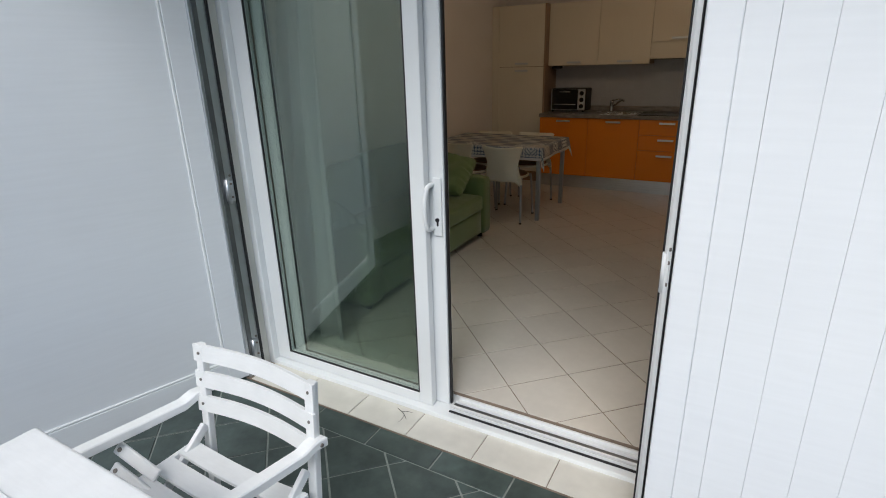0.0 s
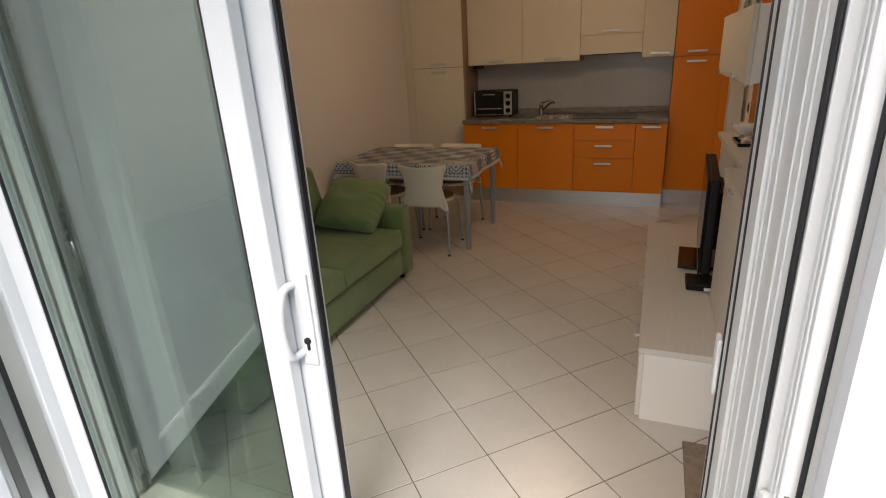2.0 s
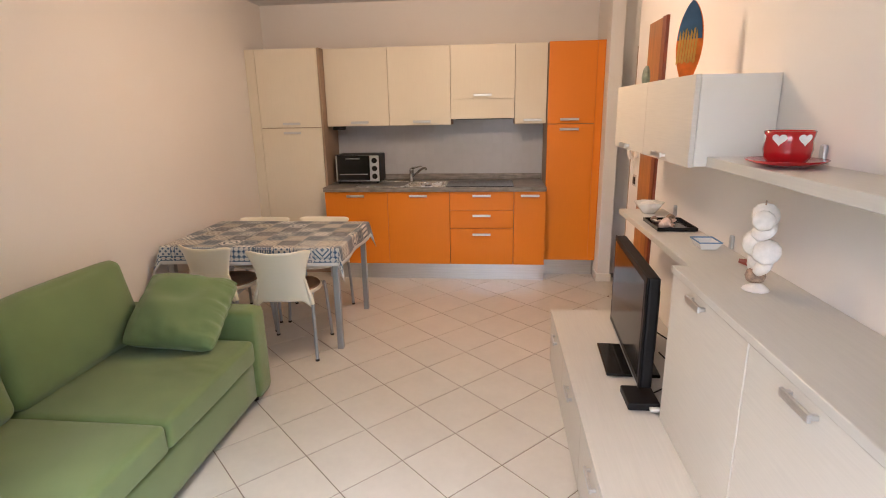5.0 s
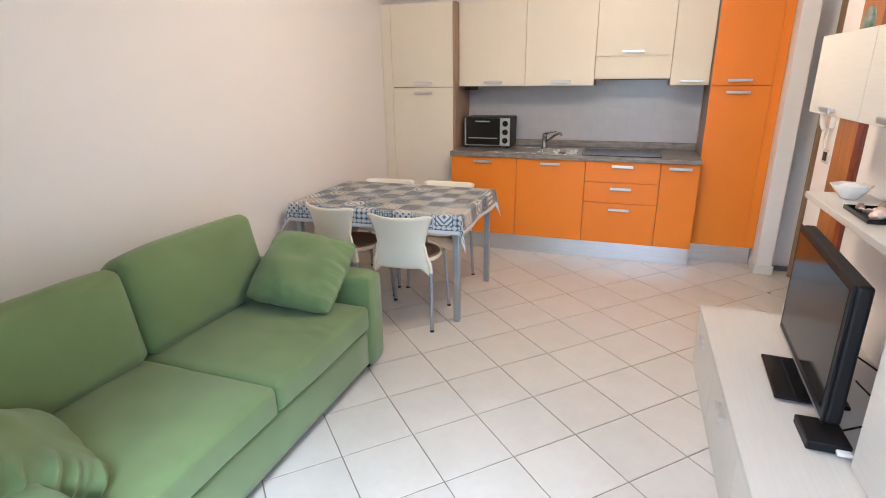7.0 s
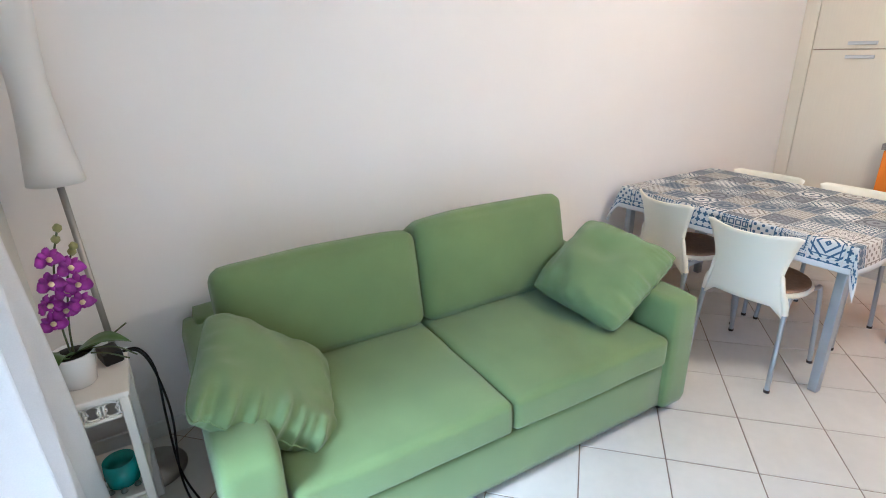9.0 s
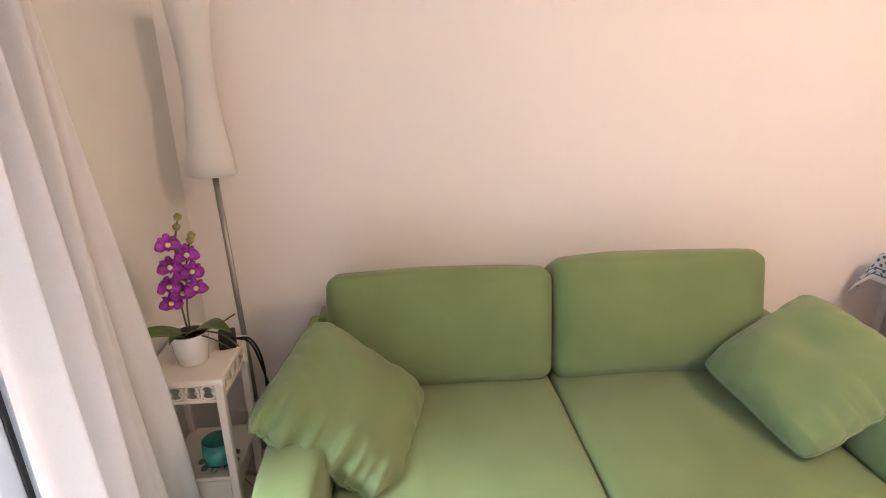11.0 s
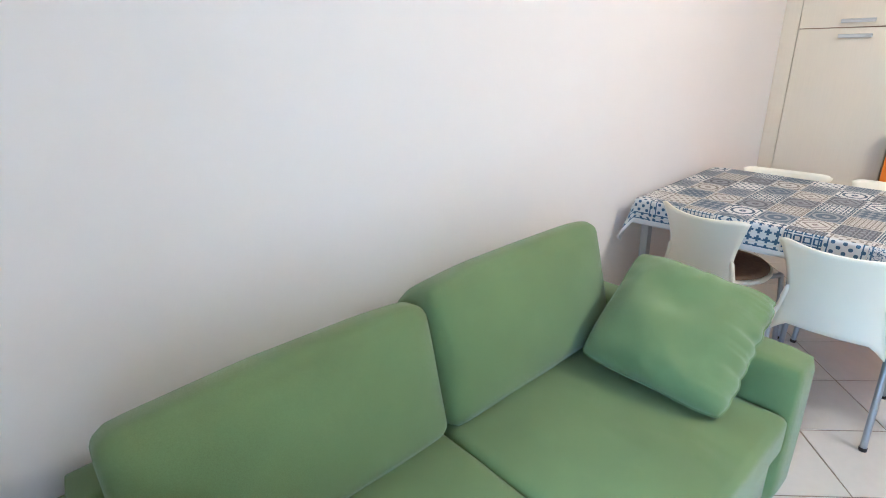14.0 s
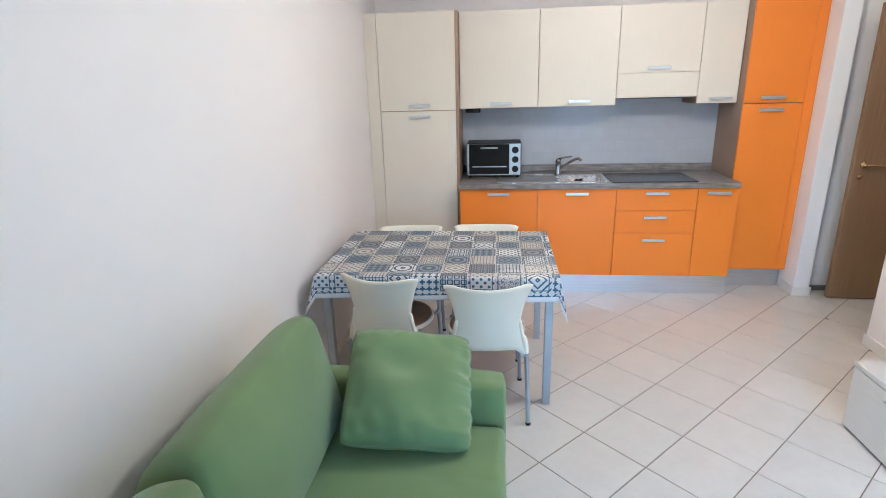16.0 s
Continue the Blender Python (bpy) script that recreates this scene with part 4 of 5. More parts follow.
def dining_chair(m):
    """Faces +y; the back stands at -y."""
    ch = thing("dining_chair", "ivory plastic chair with steel legs at the dining table", "chair", (0, 0, 0), group="chairs round the table", world_coords=False)
    rows = []
    for i in range(19):
        s = i / 18
        flare = max(0.0, (s - 0.42) / 0.58)
        low = max(0.0, (0.42 - s) / 0.42)
        half = 0.152 + 0.054 * flare ** 1.5 + 0.030 * low ** 1.7
        row = []
        for j in range(21):
            u = j / 10 - 1
            dip = (0.015 * (abs(u) ** 2.2 - 1.0) - 0.014 * max(0.0, (abs(u) - 0.8) / 0.2) ** 2) * s ** 3
            tail = -0.050 * max(0.0, abs(u) - 0.72) / 0.28 * (1 - s) ** 6
            y = -0.182 - 0.050 * s - 0.020 * flare ** 2 + (0.052 * s + 0.020) * u * u
            row.append((half * u, y, 0.413 + 0.352 * s + dip + tail))
        rows.append(row)
    back = part("backrest", sheet(rows, 0.009), IVORY, ch)
    for s in (-1, 1):
        part("strut", tube(curve_points([(s * 0.186, -0.158, 0.385), (s * 0.180, -0.162, 0.44), (s * 0.164, -0.166, 0.49), (s * 0.150, -0.172, 0.57)], 5), [0.016] + [0.014] * 8 + [0.010] * 6 + [0.004], 10), IVORY, back)
    bm = lathe([(0.150, 0.430), (0.196, 0.434), (0.203, 0.446), (0.200, 0.456), (0.192, 0.459)], (0, 0.02, 0), 36, squash=(1, 1.02))
    part("seat_rim", bm, IVORY, ch)
    part("seat", lathe([(0.190, 0.4592), (0.188, 0.466), (0.15, 0.464), (0.05, 0.458), (0.002, 0.457)], (0, 0.02, 0), 36, squash=(1, 1.02)), SEAT, ch, "brown round seat pad")
    for sx in (-1, 1):
        leg = part("leg", tube(curve_points([(sx * 0.150, -0.02, 0.425), (sx * 0.178, -0.13, 0.425), (sx * 0.187, -0.160, 0.39), (sx * 0.198, -0.195, 0.02), (sx * 0.199, -0.197, 0.0)], 6), 0.0115, 12), TUBE, ch, "grey steel tube leg")
        part("foot", tube([(sx * 0.198, -0.196, 0.014), (sx * 0.199, -0.197, 0.0)], 0.0135, 10), RUBBER, leg)
        leg = part("leg", tube(curve_points([(sx * 0.150, 0.04, 0.425), (sx * 0.176, 0.15, 0.425), (sx * 0.186, 0.185, 0.39), (sx * 0.200, 0.222, 0.02), (sx * 0.201, 0.223, 0.0)], 6), 0.0115, 12), TUBE, ch, "grey steel tube leg")
        part("foot", tube([(sx * 0.200, 0.222, 0.014), (sx * 0.201, 0.223, 0.0)], 0.0135, 10), RUBBER, leg)
    ch.matrix_world = m
    return ch


chair = dining_chair(pose(-1.838, 4.528, 0, 0, 0, 4))
copy_thing(chair, pose(-2.330, 4.620, 0, 0, 0, -11))
copy_thing(chair, pose(-2.340, 5.175, 0, 0, 0, 184))
copy_thing(chair, pose(-1.860, 5.203, 0, 0, 0, 180))

# ---- television wall ----
BX, SX, CX = -0.106, 0.203, 0.236
bench = thing("tv_bench", "low whitened wood television bench with three drawers", "tv bench", (0.21, 3.54, 0))
part("body", box(BX + 0.020, EAST - 0.004, 2.645, 4.43, 0.012, 0.328), WHITE_LACQ, bench)
part("top", box(BX - 0.004, EAST - 0.004, 2.628, 4.442, 0.330, 0.357, 0.002), UNIT_TOP, bench)
part("end_panel", box(BX + 0.020, EAST - 0.004, 2.630, 2.645, 0.0, 0.328, 0.001), WHITE_LACQ, bench)
for y0, y1 in ((2.630, 3.233), (3.233, 3.837), (3.837, 4.440)):
    d = part("drawer", box(BX, BX + 0.019, y0 + G, y1 - G, 0.015, 0.326, 0.0015), UNIT, bench)
    bar_handle(d, BX, (y0 + y1) / 2, 0.285, 0.13, "y")

for y0, y1, z0 in ((2.612, 3.228, 0.358), (2.002, 2.610, 0.0), (1.66, 2.0, 0.0)):
    unit = thing("sideboard", "whitened wood sideboard unit beside the television", "sideboard", (0.37, (y0 + y1) / 2, z0), group="wall unit sideboards")
    part("body", box(SX + 0.020, EAST - 0.004, y0 + 0.002, y1 - 0.002, z0, 0.983), WHITE_LACQ, unit)
    d = part("door", box(SX, SX + 0.019, y0 + G, y1 - G, z0 + 0.004, 0.981, 0.002), UNIT, unit)
    if y0 > 2.0:
        bar_handle(d, SX, (y0 + y1) / 2 + 0.04, 0.958, 0.118, "y")
solid("worktop_board", box(SX - 0.006, EAST - 0.004, 1.655, 3.233, 0.984, 1.010, 0.002), UNIT_TOP, "continuous whitened wood top over the sideboards", "board")
solid("shelf", box(0.272, EAST - 0.004, 3.235, 4.452, 0.972, 1.002, 0.002), UNIT_TOP, "whitened wood shelf running above the television", "shelf", group="wall shelves")
solid("shelf", box(0.300, EAST - 0.004, 1.95, 3.283, 1.372, 1.408, 0.002), UNIT_TOP, "thick whitened wood wall shelf holding the red cup", "shelf", group="wall shelves")

cab = thing("wall_cabinet", "long whitened wood wall cabinet with two flap doors", "cabinet", (0.38, 3.9, 1.37))
part("body", box(CX + 0.0205, EAST - 0.004, 3.286, 4.514, 1.372, 1.695, 0.001), WHITE_LACQ, cab)
for y0, y1 in ((3.286, 3.900), (3.900, 4.514)):
    d = part("door", box(CX, CX + 0.020, y0 + G, y1 - G, 1.368, 1.697, 0.002), UNIT, cab)
    bar_handle(d, CX, (y0 + y1) / 2 + 0.02, 1.392, 0.13, "y")

tv = thing("television", "flat black television on a stand, switched off", "television", (0.19, 3.75, 0.357))
tm = pose(0.185, 3.735, 0.665, 0, 0, -3.0)
part("case", box(-0.010, 0.040, -0.378, 0.384, -0.245, 0.252, 0.012, 3, turn=tm), BLACK, tv)
part("bezel", box(-0.018, -0.010, -0.379, 0.385, -0.247, 0.254, 0.003, turn=tm), BLACK, tv, "glossy black bezel")
part("screen", box(-0.0195, -0.0182, -0.350, 0.356, -0.203, 0.228, turn=tm), SCREEN, tv, "dark glossy screen")
part("lower_trim", box(-0.0200, -0.0182, -0.362, 0.368, -0.240, -0.232, turn=tm), ALU, tv)
part("back_bulge", box(0.040, 0.085, -0.22, 0.22, -0.16, 0.15, 0.015, 2, turn=tm), BLACK, tv)
part("neck", box(0.0, 0.045, -0.06, 0.06, -0.29, -0.20, 0.006, 2, turn=tm), BLACK, tv)
part("foot", box(-0.115, 0.13, -0.17, 0.17, -0.302, -0.286, 0.006, 3, turn=tm), BLACK_GLASS, tv)
dec = thing("set_top_box", "small black television receiver box", "receiver", (0.15, 3.36, 0.357))
part("body", box(0.095, 0.225, 3.285, 3.440, 0.358, 0.392, 0.005, 2), BLACK, dec)
part("plug", box(0.178, 0.222, 3.262, 3.286, 0.366, 0.380, 0.003), WHITE_CERAMIC, dec, "white plug")
part("foot", box(0.10, 0.22, 3.29, 3.43, 0.3572, 0.358), RUBBER, dec)
wires = thing("cables", "tangle of black cables behind the television", "cable", (0.34, 3.5, 0.357))
for k, pts in enumerate((((0.25, 3.45, 0.55), (0.32, 3.38, 0.48), (0.27, 3.33, 0.42), (0.34, 3.30, 0.37)), ((0.25, 3.6, 0.6), (0.36, 3.45, 0.55), (0.34, 3.33, 0.5), (0.42, 3.28, 0.366)), ((0.22, 3.40, 0.375), (0.30, 3.36, 0.44), (0.36, 3.32, 0.40), (0.40, 3.30, 0.364)))):
    part("cable", tube(curve_points(pts, 8), 0.0035, 6), BLACK, wires)

CUP = Vector((0.388, 2.922, 1.4085))
cup = thing("cup", "large red ceramic cup with white hearts", "cup", CUP + Vector((0, 0, 0.012)))
part("bowl", lathe([(0.040, 0.012), (0.050, 0.014), (0.060, 0.030), (0.0645, 0.052), (0.0625, 0.076), (0.0665, 0.104), (0.0640, 0.1055), (0.0600, 0.080), (0.0615, 0.052), (0.05, 0.028), (0.02, 0.022)], CUP, 44), RED, cup)
saucer = thing("saucer", "red ceramic saucer under the cup", "saucer", CUP)
part("dish", lathe([(0.050, 0.0), (0.060, 0.002), (0.100, 0.015), (0.108, 0.021), (0.109, 0.023), (0.098, 0.0185), (0.06, 0.010), (0.03, 0.0105)], CUP, 48), RED, saucer)
for a in range(0, 360, 60):
    def on_cup(hx, hz, off):
        zz = 0.083 + hz * 0.00115
        rr = 0.0628 + max(0.0, zz - 0.076) * 0.14 + max(0.0, 0.076 - zz) * 0.08 + off
        ang = math.radians(a + 222) + hx * 0.00125 / 0.064
        return CUP + Vector((rr * math.cos(ang), rr * math.sin(ang), zz))
    outline = []
    for k in range(24):
        t = 2 * math.pi * k / 24
        outline.append((16 * math.sin(t) ** 3, 13 * math.cos(t) - 5 * math.cos(2 * t) - 2 * math.cos(3 * t) - math.cos(4 * t)))
    bm = bmesh.new()
    core = bm.verts.new(on_cup(0, 0, 0.0018))
    rim = [bm.verts.new(on_cup(x, z, 0.0012)) for x, z in outline]
    low = [bm.verts.new(on_cup(x, z, -0.0012)) for x, z in outline]
    for k in range(24):
        q = (k + 1) % 24
        bm.faces.new((core, rim[k], rim[q]))
        bm.faces.new((rim[k], low[k], low[q], rim[q]))
    part("heart", bm, WHITE_CERAMIC, cup, "white heart")
for y, z in ((4.23, 1.003), (3.507, 1.003), (2.98, 1.409)):
    solid("shelf_clip", box(EAST - 0.016, EAST - 0.001, y - 0.013, y + 0.013, z, z + 0.060, 0.006, 2), ALU, "small grey metal shelf clip on the wall", "shelf clip", group="shelf clips")


def scallop(m, size, bm=None):
    """One ribbed, domed fan shell."""
    bm = bm or bmesh.new()
    n, rows = 28, 6
    grid = []
    for i in range(rows + 1):
        s = i / rows
        row = []
        for j in range(n + 1):
            a = 2 * math.pi * j / n
            x, y = s * math.sin(a), s * math.cos(a)
            fan = math.atan2(x, y + 1.12)
            rib = 0.022 * math.cos(fan * 26) * s
            grow = 1 + (0.03 * math.cos(fan * 26) if s > 0.9 else 0)
            row.append(m @ Vector((x * size * grow, y * size * 0.96 * grow, size * (0.52 * math.cos(s * math.pi / 2) ** 0.8 * (1 + 0.25 * (-y)) + rib))))
        grid.append(row)
    for a, b_ in zip(grid, grid[1:]):
        va, vb = [bm.verts.new(p) for p in a], [bm.verts.new(p) for p in b_]
        for j in range(n):
            bm.faces.new((va[j], va[j + 1], vb[j + 1], vb[j])).smooth = True
    bmesh.ops.remove_doubles(bm, verts=bm.verts, dist=0.00002)
    bmesh.ops.recalc_face_normals(bm, faces=bm.faces)
    bmesh.ops.solidify(bm, geom=bm.faces[:], thickness=0.0012)
    return bm


figure = thing("shell_figure", "white ornament of scallop shells on striped shell", "ornament", (0.375, 2.975, 1.010))
part("base_shell", scallop(pose(0.372, 2.960, 1.012, 0, 0, 40), 0.042), SHELL, figure)
part("striped_shell", lathe([(0.010, 0.0), (0.026, 0.010), (0.031, 0.026), (0.027, 0.042), (0.010, 0.055)], (0.376, 2.98, 1.026), 16), SHELL_DARK, figure, "brown striped sea shell")
rnd = random.Random(5)
for k, (dy, dz, s) in enumerate(((-0.035, 0.085, 0.036), (0.030, 0.085, 0.034), (-0.002, 0.098, 0.040), (-0.048, 0.135, 0.043), (0.046, 0.150, 0.035), (0.004, 0.150, 0.042), (0.040, 0.105, 0.032), (-0.010, 0.195, 0.040), (0.004, 0.240, 0.042), (-0.030, 0.230, 0.034))):
    m = frame_from((0.372 + rnd.uniform(-0.012, 0.012), 2.975 + dy, 1.010 + dz), (rnd.uniform(-0.3, 0.3), -1, rnd.uniform(-0.7, 0.7)), (-0.8, -0.6 + rnd.uniform(-0.5, 0.5), rnd.uniform(0.0, 0.7)))
    part("scallop_shell", scallop(m, s), SHELL, figure)
part("twig", tube(curve_points([(0.378, 2.98, 1.06), (0.384, 2.975, 1.15), (0.380, 2.98, 1.24), (0.378, 2.978, 1.298)], 5), 0.0025, 6), SHELL_DARK, figure)
solid("red_leaf", sheet([[(0.47, 3.20, 1.0115), (0.50, 3.20, 1.013)], [(0.45, 3.27, 1.014), (0.51, 3.26, 1.013)], [(0.48, 3.33, 1.0115), (0.50, 3.32, 1.012)]], 0.001), mat("dull_red", (0.25, 0.03, 0.02), 0.6), "small dull red leaf-shaped ornament", "ornament")

bowl = thing("bowl", "white ceramic bowl shaped like a flower with shells", "bowl", (0.405, 4.315, 1.002))
bm = lathe([(0.032, 0.0), (0.036, 0.004), (0.060, 0.032), (0.079, 0.062), (0.076, 0.064), (0.055, 0.034), (0.02, 0.014)], (0, 0, 0), 40)
for v in bm.verts:
    a = math.atan2(v.co.y, v.co.x)
    f = 1 + 0.07 * math.cos(7 * a) * v.co.z / 0.06
    v.co.x, v.co.y = v.co.x * f, v.co.y * f
bmesh.ops.translate(bm, verts=bm.verts, vec=(0.405, 4.315, 1.0025))
part("dish", bm, WHITE_CERAMIC, bowl)
shells = thing("sea_shells", "white sea shells heaped in the bowl", "sea shell", (0.405, 4.315, 1.03))
for k, (dx, dy, dz, s, rx) in enumerate(((0.0, 0.0, 0.048, 0.046, 20), (0.03, -0.025, 0.046, 0.028, -20), (-0.025, 0.03, 0.046, 0.028, 10))):
    part("shell", scallop(pose(0.405 + dx, 4.315 + dy, 1.0 + dz, rx, 10 * k, 60 * k), s), SHELL, shells)

tray = thing("tray", "square black tray holding sea shells", "tray", (0.405, 3.95, 1.002))
bm = box(0.320, 0.500, 3.835, 4.085, 1.003, 1.007, 0.002)
for a in ((0.315, 0.321, 3.830, 4.090), (0.499, 0.505, 3.830, 4.090), (0.321, 0.499, 3.830, 3.836), (0.321, 0.499, 4.084, 4.090)):
    box(*a, 1.004, 1.022, 0.002, bm=bm)
part("plate", bm, BLACK_GLASS, tray)
shells = thing("sea_shells", "pink and white sea shells lying on the black tray", "sea shell", (0.41, 3.95, 1.007))
for k in range(13):
    x, y = 0.41 + rnd.uniform(-0.06, 0.06), 3.96 + rnd.uniform(-0.085, 0.085)
    if k % 3 == 0:
        s = rnd.uniform(0.016, 0.026)
        bm = lathe([(0.002, -1.4), (0.5, -0.9), (0.9, -0.2), (1.0, 0.3), (0.55, 0.9), (0.05, 1.2)], (0, 0, 0), 12)
        bmesh.ops.transform(bm, matrix=pose(x, y, 1.008 + s, 90, 0, rnd.uniform(0, 360)) @ Matrix.Scale(s, 4), verts=bm.verts)
        part("shell", bm, SHELL_PINK if k % 2 else SHELL_DARK, shells)
    else:
        part("shell", scallop(pose(x, y, 1.016, rnd.uniform(-20, 20), rnd.uniform(-20, 20), rnd.uniform(0, 360)), rnd.uniform(0.018, 0.028)), SHELL if k % 2 else SHELL_PINK, shells)

dish = thing("dish", "small square white dish with a blue rim", "dish", (0.425, 3.53, 1.002))
bm = box(0.395, 0.460, 3.490, 3.575, 1.003, 1.008, 0.002)
part("dish_base", bm, WHITE_CERAMIC, dish)
def wall_ring(x0, x1, y0, y1, z0, z1, flare, thick):
    bm = bmesh.new()
    rings = []
    for f, z in ((0, z0), (flare, z1)):
        for t in (0, thick):
            rings.append([bm.verts.new(p) for p in ((x0 - f + t, y0 - f + t, z), (x1 + f - t, y0 - f + t, z), (x1 + f - t, y1 + f - t, z), (x0 - f + t, y1 + f - t, z))])
    a, b_, c, d = rings
    for k in range(4):
        q = (k + 1) % 4
        bm.faces.new((a[k], a[q], c[q], c[k]))
        bm.faces.new((b_[k], d[k], d[q], b_[q]))
        bm.faces.new((c[k], c[q], d[q], d[k]))
        bm.faces.new((a[k], b_[k], b_[q], a[q]))
    return bm


part("side", wall_ring(0.395, 0.460, 3.490, 3.575, 1.005, 1.033, 0.014, 0.004), WHITE_CERAMIC, dish)
part("rim", wall_ring(0.381, 0.474, 3.476, 3.589, 1.0332, 1.0375, 0.001, 0.004), BLUE, dish, "dark blue rim")

# Things on top of the wall cabinet.
board = thing("painted_board", "surfboard-shaped ornament painted blue, yellow and orange", "ornament", (0.36, 3.75, 1.697))
outline = [(-0.030, 0.0), (-0.056, 0.08), (-0.062, 0.16), (-0.046, 0.25), (0.0, 0.315), (0.046, 0.25), (0.062, 0.16), (0.056, 0.08), (0.030, 0.0)]


def slab(points, m, thick):
    bm = bmesh.new()
    bm.faces.new([bm.verts.new(m @ Vector((p[0], p[1], 0))) for p in points])
    bmesh.ops.solidify(bm, geom=bm.faces[:], thickness=thick)
    return bm


tm = frame_from((0.352, 3.75, 1.703), (0.62, -0.78, 0), (-0.78, -0.62, 0.03))
smooth_line = [(p.x, p.y) for p in curve_points([(a, b_, 0) for a, b_ in outline], 4)]
part("board", slab(smooth_line, tm, 0.014), ORANGE_PAINT, board)
part("blue_field", slab([(p[0] * 0.93, p[1]) for p in smooth_line if p[1] > 0.15], tm @ pose(0, 0, 0.003), 0.002), BLUE, board, "blue painted upper half")
for k in range(7):
    x = -0.048 + 0.013 * k
    part("streak", slab([(x - 0.005, 0.06 + 0.01 * (k % 2)), (x + 0.006, 0.065), (x + 0.010, 0.17 + 0.018 * (k % 3)), (x + 0.002, 0.20)], tm @ pose(0, 0, 0.0052), 0.002), mat("yellow_paint", (0.75, 0.50, 0.10), 0.5, vary=0.2, scale=20), board, "yellow painted stroke")
part("stand", box(0.32, 0.41, 3.71, 3.79, 1.6975, 1.704, 0.002), BLACK, board)
bird = thing("stone_ornament", "small mottled grey green stone ornament", "ornament", (0.33, 4.30, 1.697))
bm = lathe([(0.018, 0.0), (0.026, 0.012), (0.030, 0.04), (0.022, 0.075), (0.008, 0.098)], (0.33, 4.30, 1.6975), 14, squash=(0.7, 1.3))
for v in bm.verts:
    v.co += noise.noise_vector(v.co * 40) * 0.006
    v.co.z = max(v.co.z, 1.6975)
part("stone", bm, STONE_GREEN, bird)

# ---- hallway ----
wood = thing("door_2", "closed narrow door in reddish mahogany with dark frame", "door", (0.53, 4.87, 0), kind="structure")
bm = box(EAST - 0.020, EAST + 0.06, 4.645, 4.72, 0.0, 2.10, 0.004, 2)
part("casing", bm, MAHOGANY, wood, "dark red mahogany casing")
part("leaf", box(EAST - 0.012, EAST + 0.05, 4.722, 5.018, 0.004, 2.10, 0.003), GOLDEN, wood, "golden brown wooden leaf")

tan = thing("door_3", "open light brown veneered interior door with brass handle", "door", (1.1, 6.08, 0), kind="structure")
leaf = part("leaf", box(0.718, 1.50, 6.066, 6.106, 0.008, 2.08, 0.003), TAN, tan)
bm = lathe([(0.024, 0.0), (0.022, 0.008), (0.010, 0.012), (0.009, 0.04)], n=16)
bmesh.ops.transform(bm, matrix=pose(0.782, 6.066, 1.02, 90), verts=bm.verts)
merge(bm, tube(curve_points([(0.782, 6.026, 1.02), (0.83, 6.022, 1.022), (0.88, 6.026, 1.018), (0.895, 6.03, 1.016)], 6), 0.0085, 8))
part("door_handle", bm, BRASS, leaf, "brass lever handle")
bm = lathe([(0.019, 0.0), (0.017, 0.006), (0.006, 0.007)], n=16)
bmesh.ops.transform(bm, matrix=pose(0.772, 6.066, 0.935, 90), verts=bm.verts)
part("escutcheon", bm, BRASS, leaf, "brass keyhole cover")
solid("threshold", box(0.612, 2.0, 6.235, 6.268, 0.0, 0.035, 0.002), DARK_ALU, "dark skirting strip behind the open door", "skirting", kind="structure")

phone = thing("intercom", "white wall intercom handset", "intercom", (0.52, 5.14, 1.30))
part("base", box(EAST - 0.028, EAST - 0.001, 5.10, 5.18, 1.24, 1.44, 0.006, 2), WHITE_CERAMIC, phone)
part("handset", tube(curve_points([(EAST - 0.05, 5.125, 1.43), (EAST - 0.062, 5.125, 1.36), (EAST - 0.060, 5.125, 1.28), (EAST - 0.045, 5.125, 1.235)], 6), 0.014, 10), WHITE_CERAMIC, phone)
part("cord", tube(curve_points([(EAST - 0.03, 5.14, 1.24), (EAST - 0.03, 5.145, 1.16), (EAST - 0.02, 5.14, 1.12), (EAST - 0.02, 5.135, 1.24)], 8), 0.003, 6), WHITE_CERAMIC, phone)
switch = thing("light_switch", "small wall switch with dark rocker", "switch", (0.525, 5.14, 1.08))
part("plate", box(EAST - 0.008, EAST - 0.001, 5.085, 5.19, 1.04, 1.12, 0.003), WHITE_CERAMIC, switch)
part("rocker", box(EAST - 0.012, EAST - 0.008, 5.11, 5.165, 1.055, 1.105, 0.002), BLACK, switch)

light = thing("ceiling_lamp", "round white glass ceiling lamp, switched on", "lamp", (-0.80, 4.42, 2.62))
part("base", lathe([(0.10, 0.0), (0.10, -0.02), (0.09, -0.022)], (-0.80, 4.42, HIGH - 0.001), 28), WHITE_LACQ, light)
shade = part("shade", lathe([(0.085, -0.022), (0.165, -0.035), (0.165, -0.05), (0.10, -0.085), (0.01, -0.10)], (-0.80, 4.42, HIGH), 32), LENS_WHITE, light)
shade.visible_shadow = False

# ---- corner by the curtain ----
stand = thing("side_table", "tall cream painted side table with lattice apron", "side table", (-2.33, 1.78, 0))
TX0, TX1, TY0, TY1 = -2.465, -2.190, 1.635, 1.882
part("tabletop", box(TX0 - 0.006, TX1 + 0.006, TY0 - 0.006, TY1 + 0.006, 0.602, 0.620, 0.004, 2), PAINTED, stand)
for x in (TX0, TX1 - 0.026):
    for y in (TY0, TY1 - 0.026):
        part("leg", box(x, x + 0.026, y, y + 0.026, 0.0, 0.602, 0.003), PAINTED, stand)
part("shelf", box(TX0 + 0.004, TX1 - 0.004, TY0 + 0.004, TY1 - 0.004, 0.232, 0.246, 0.002), PAINTED, stand)
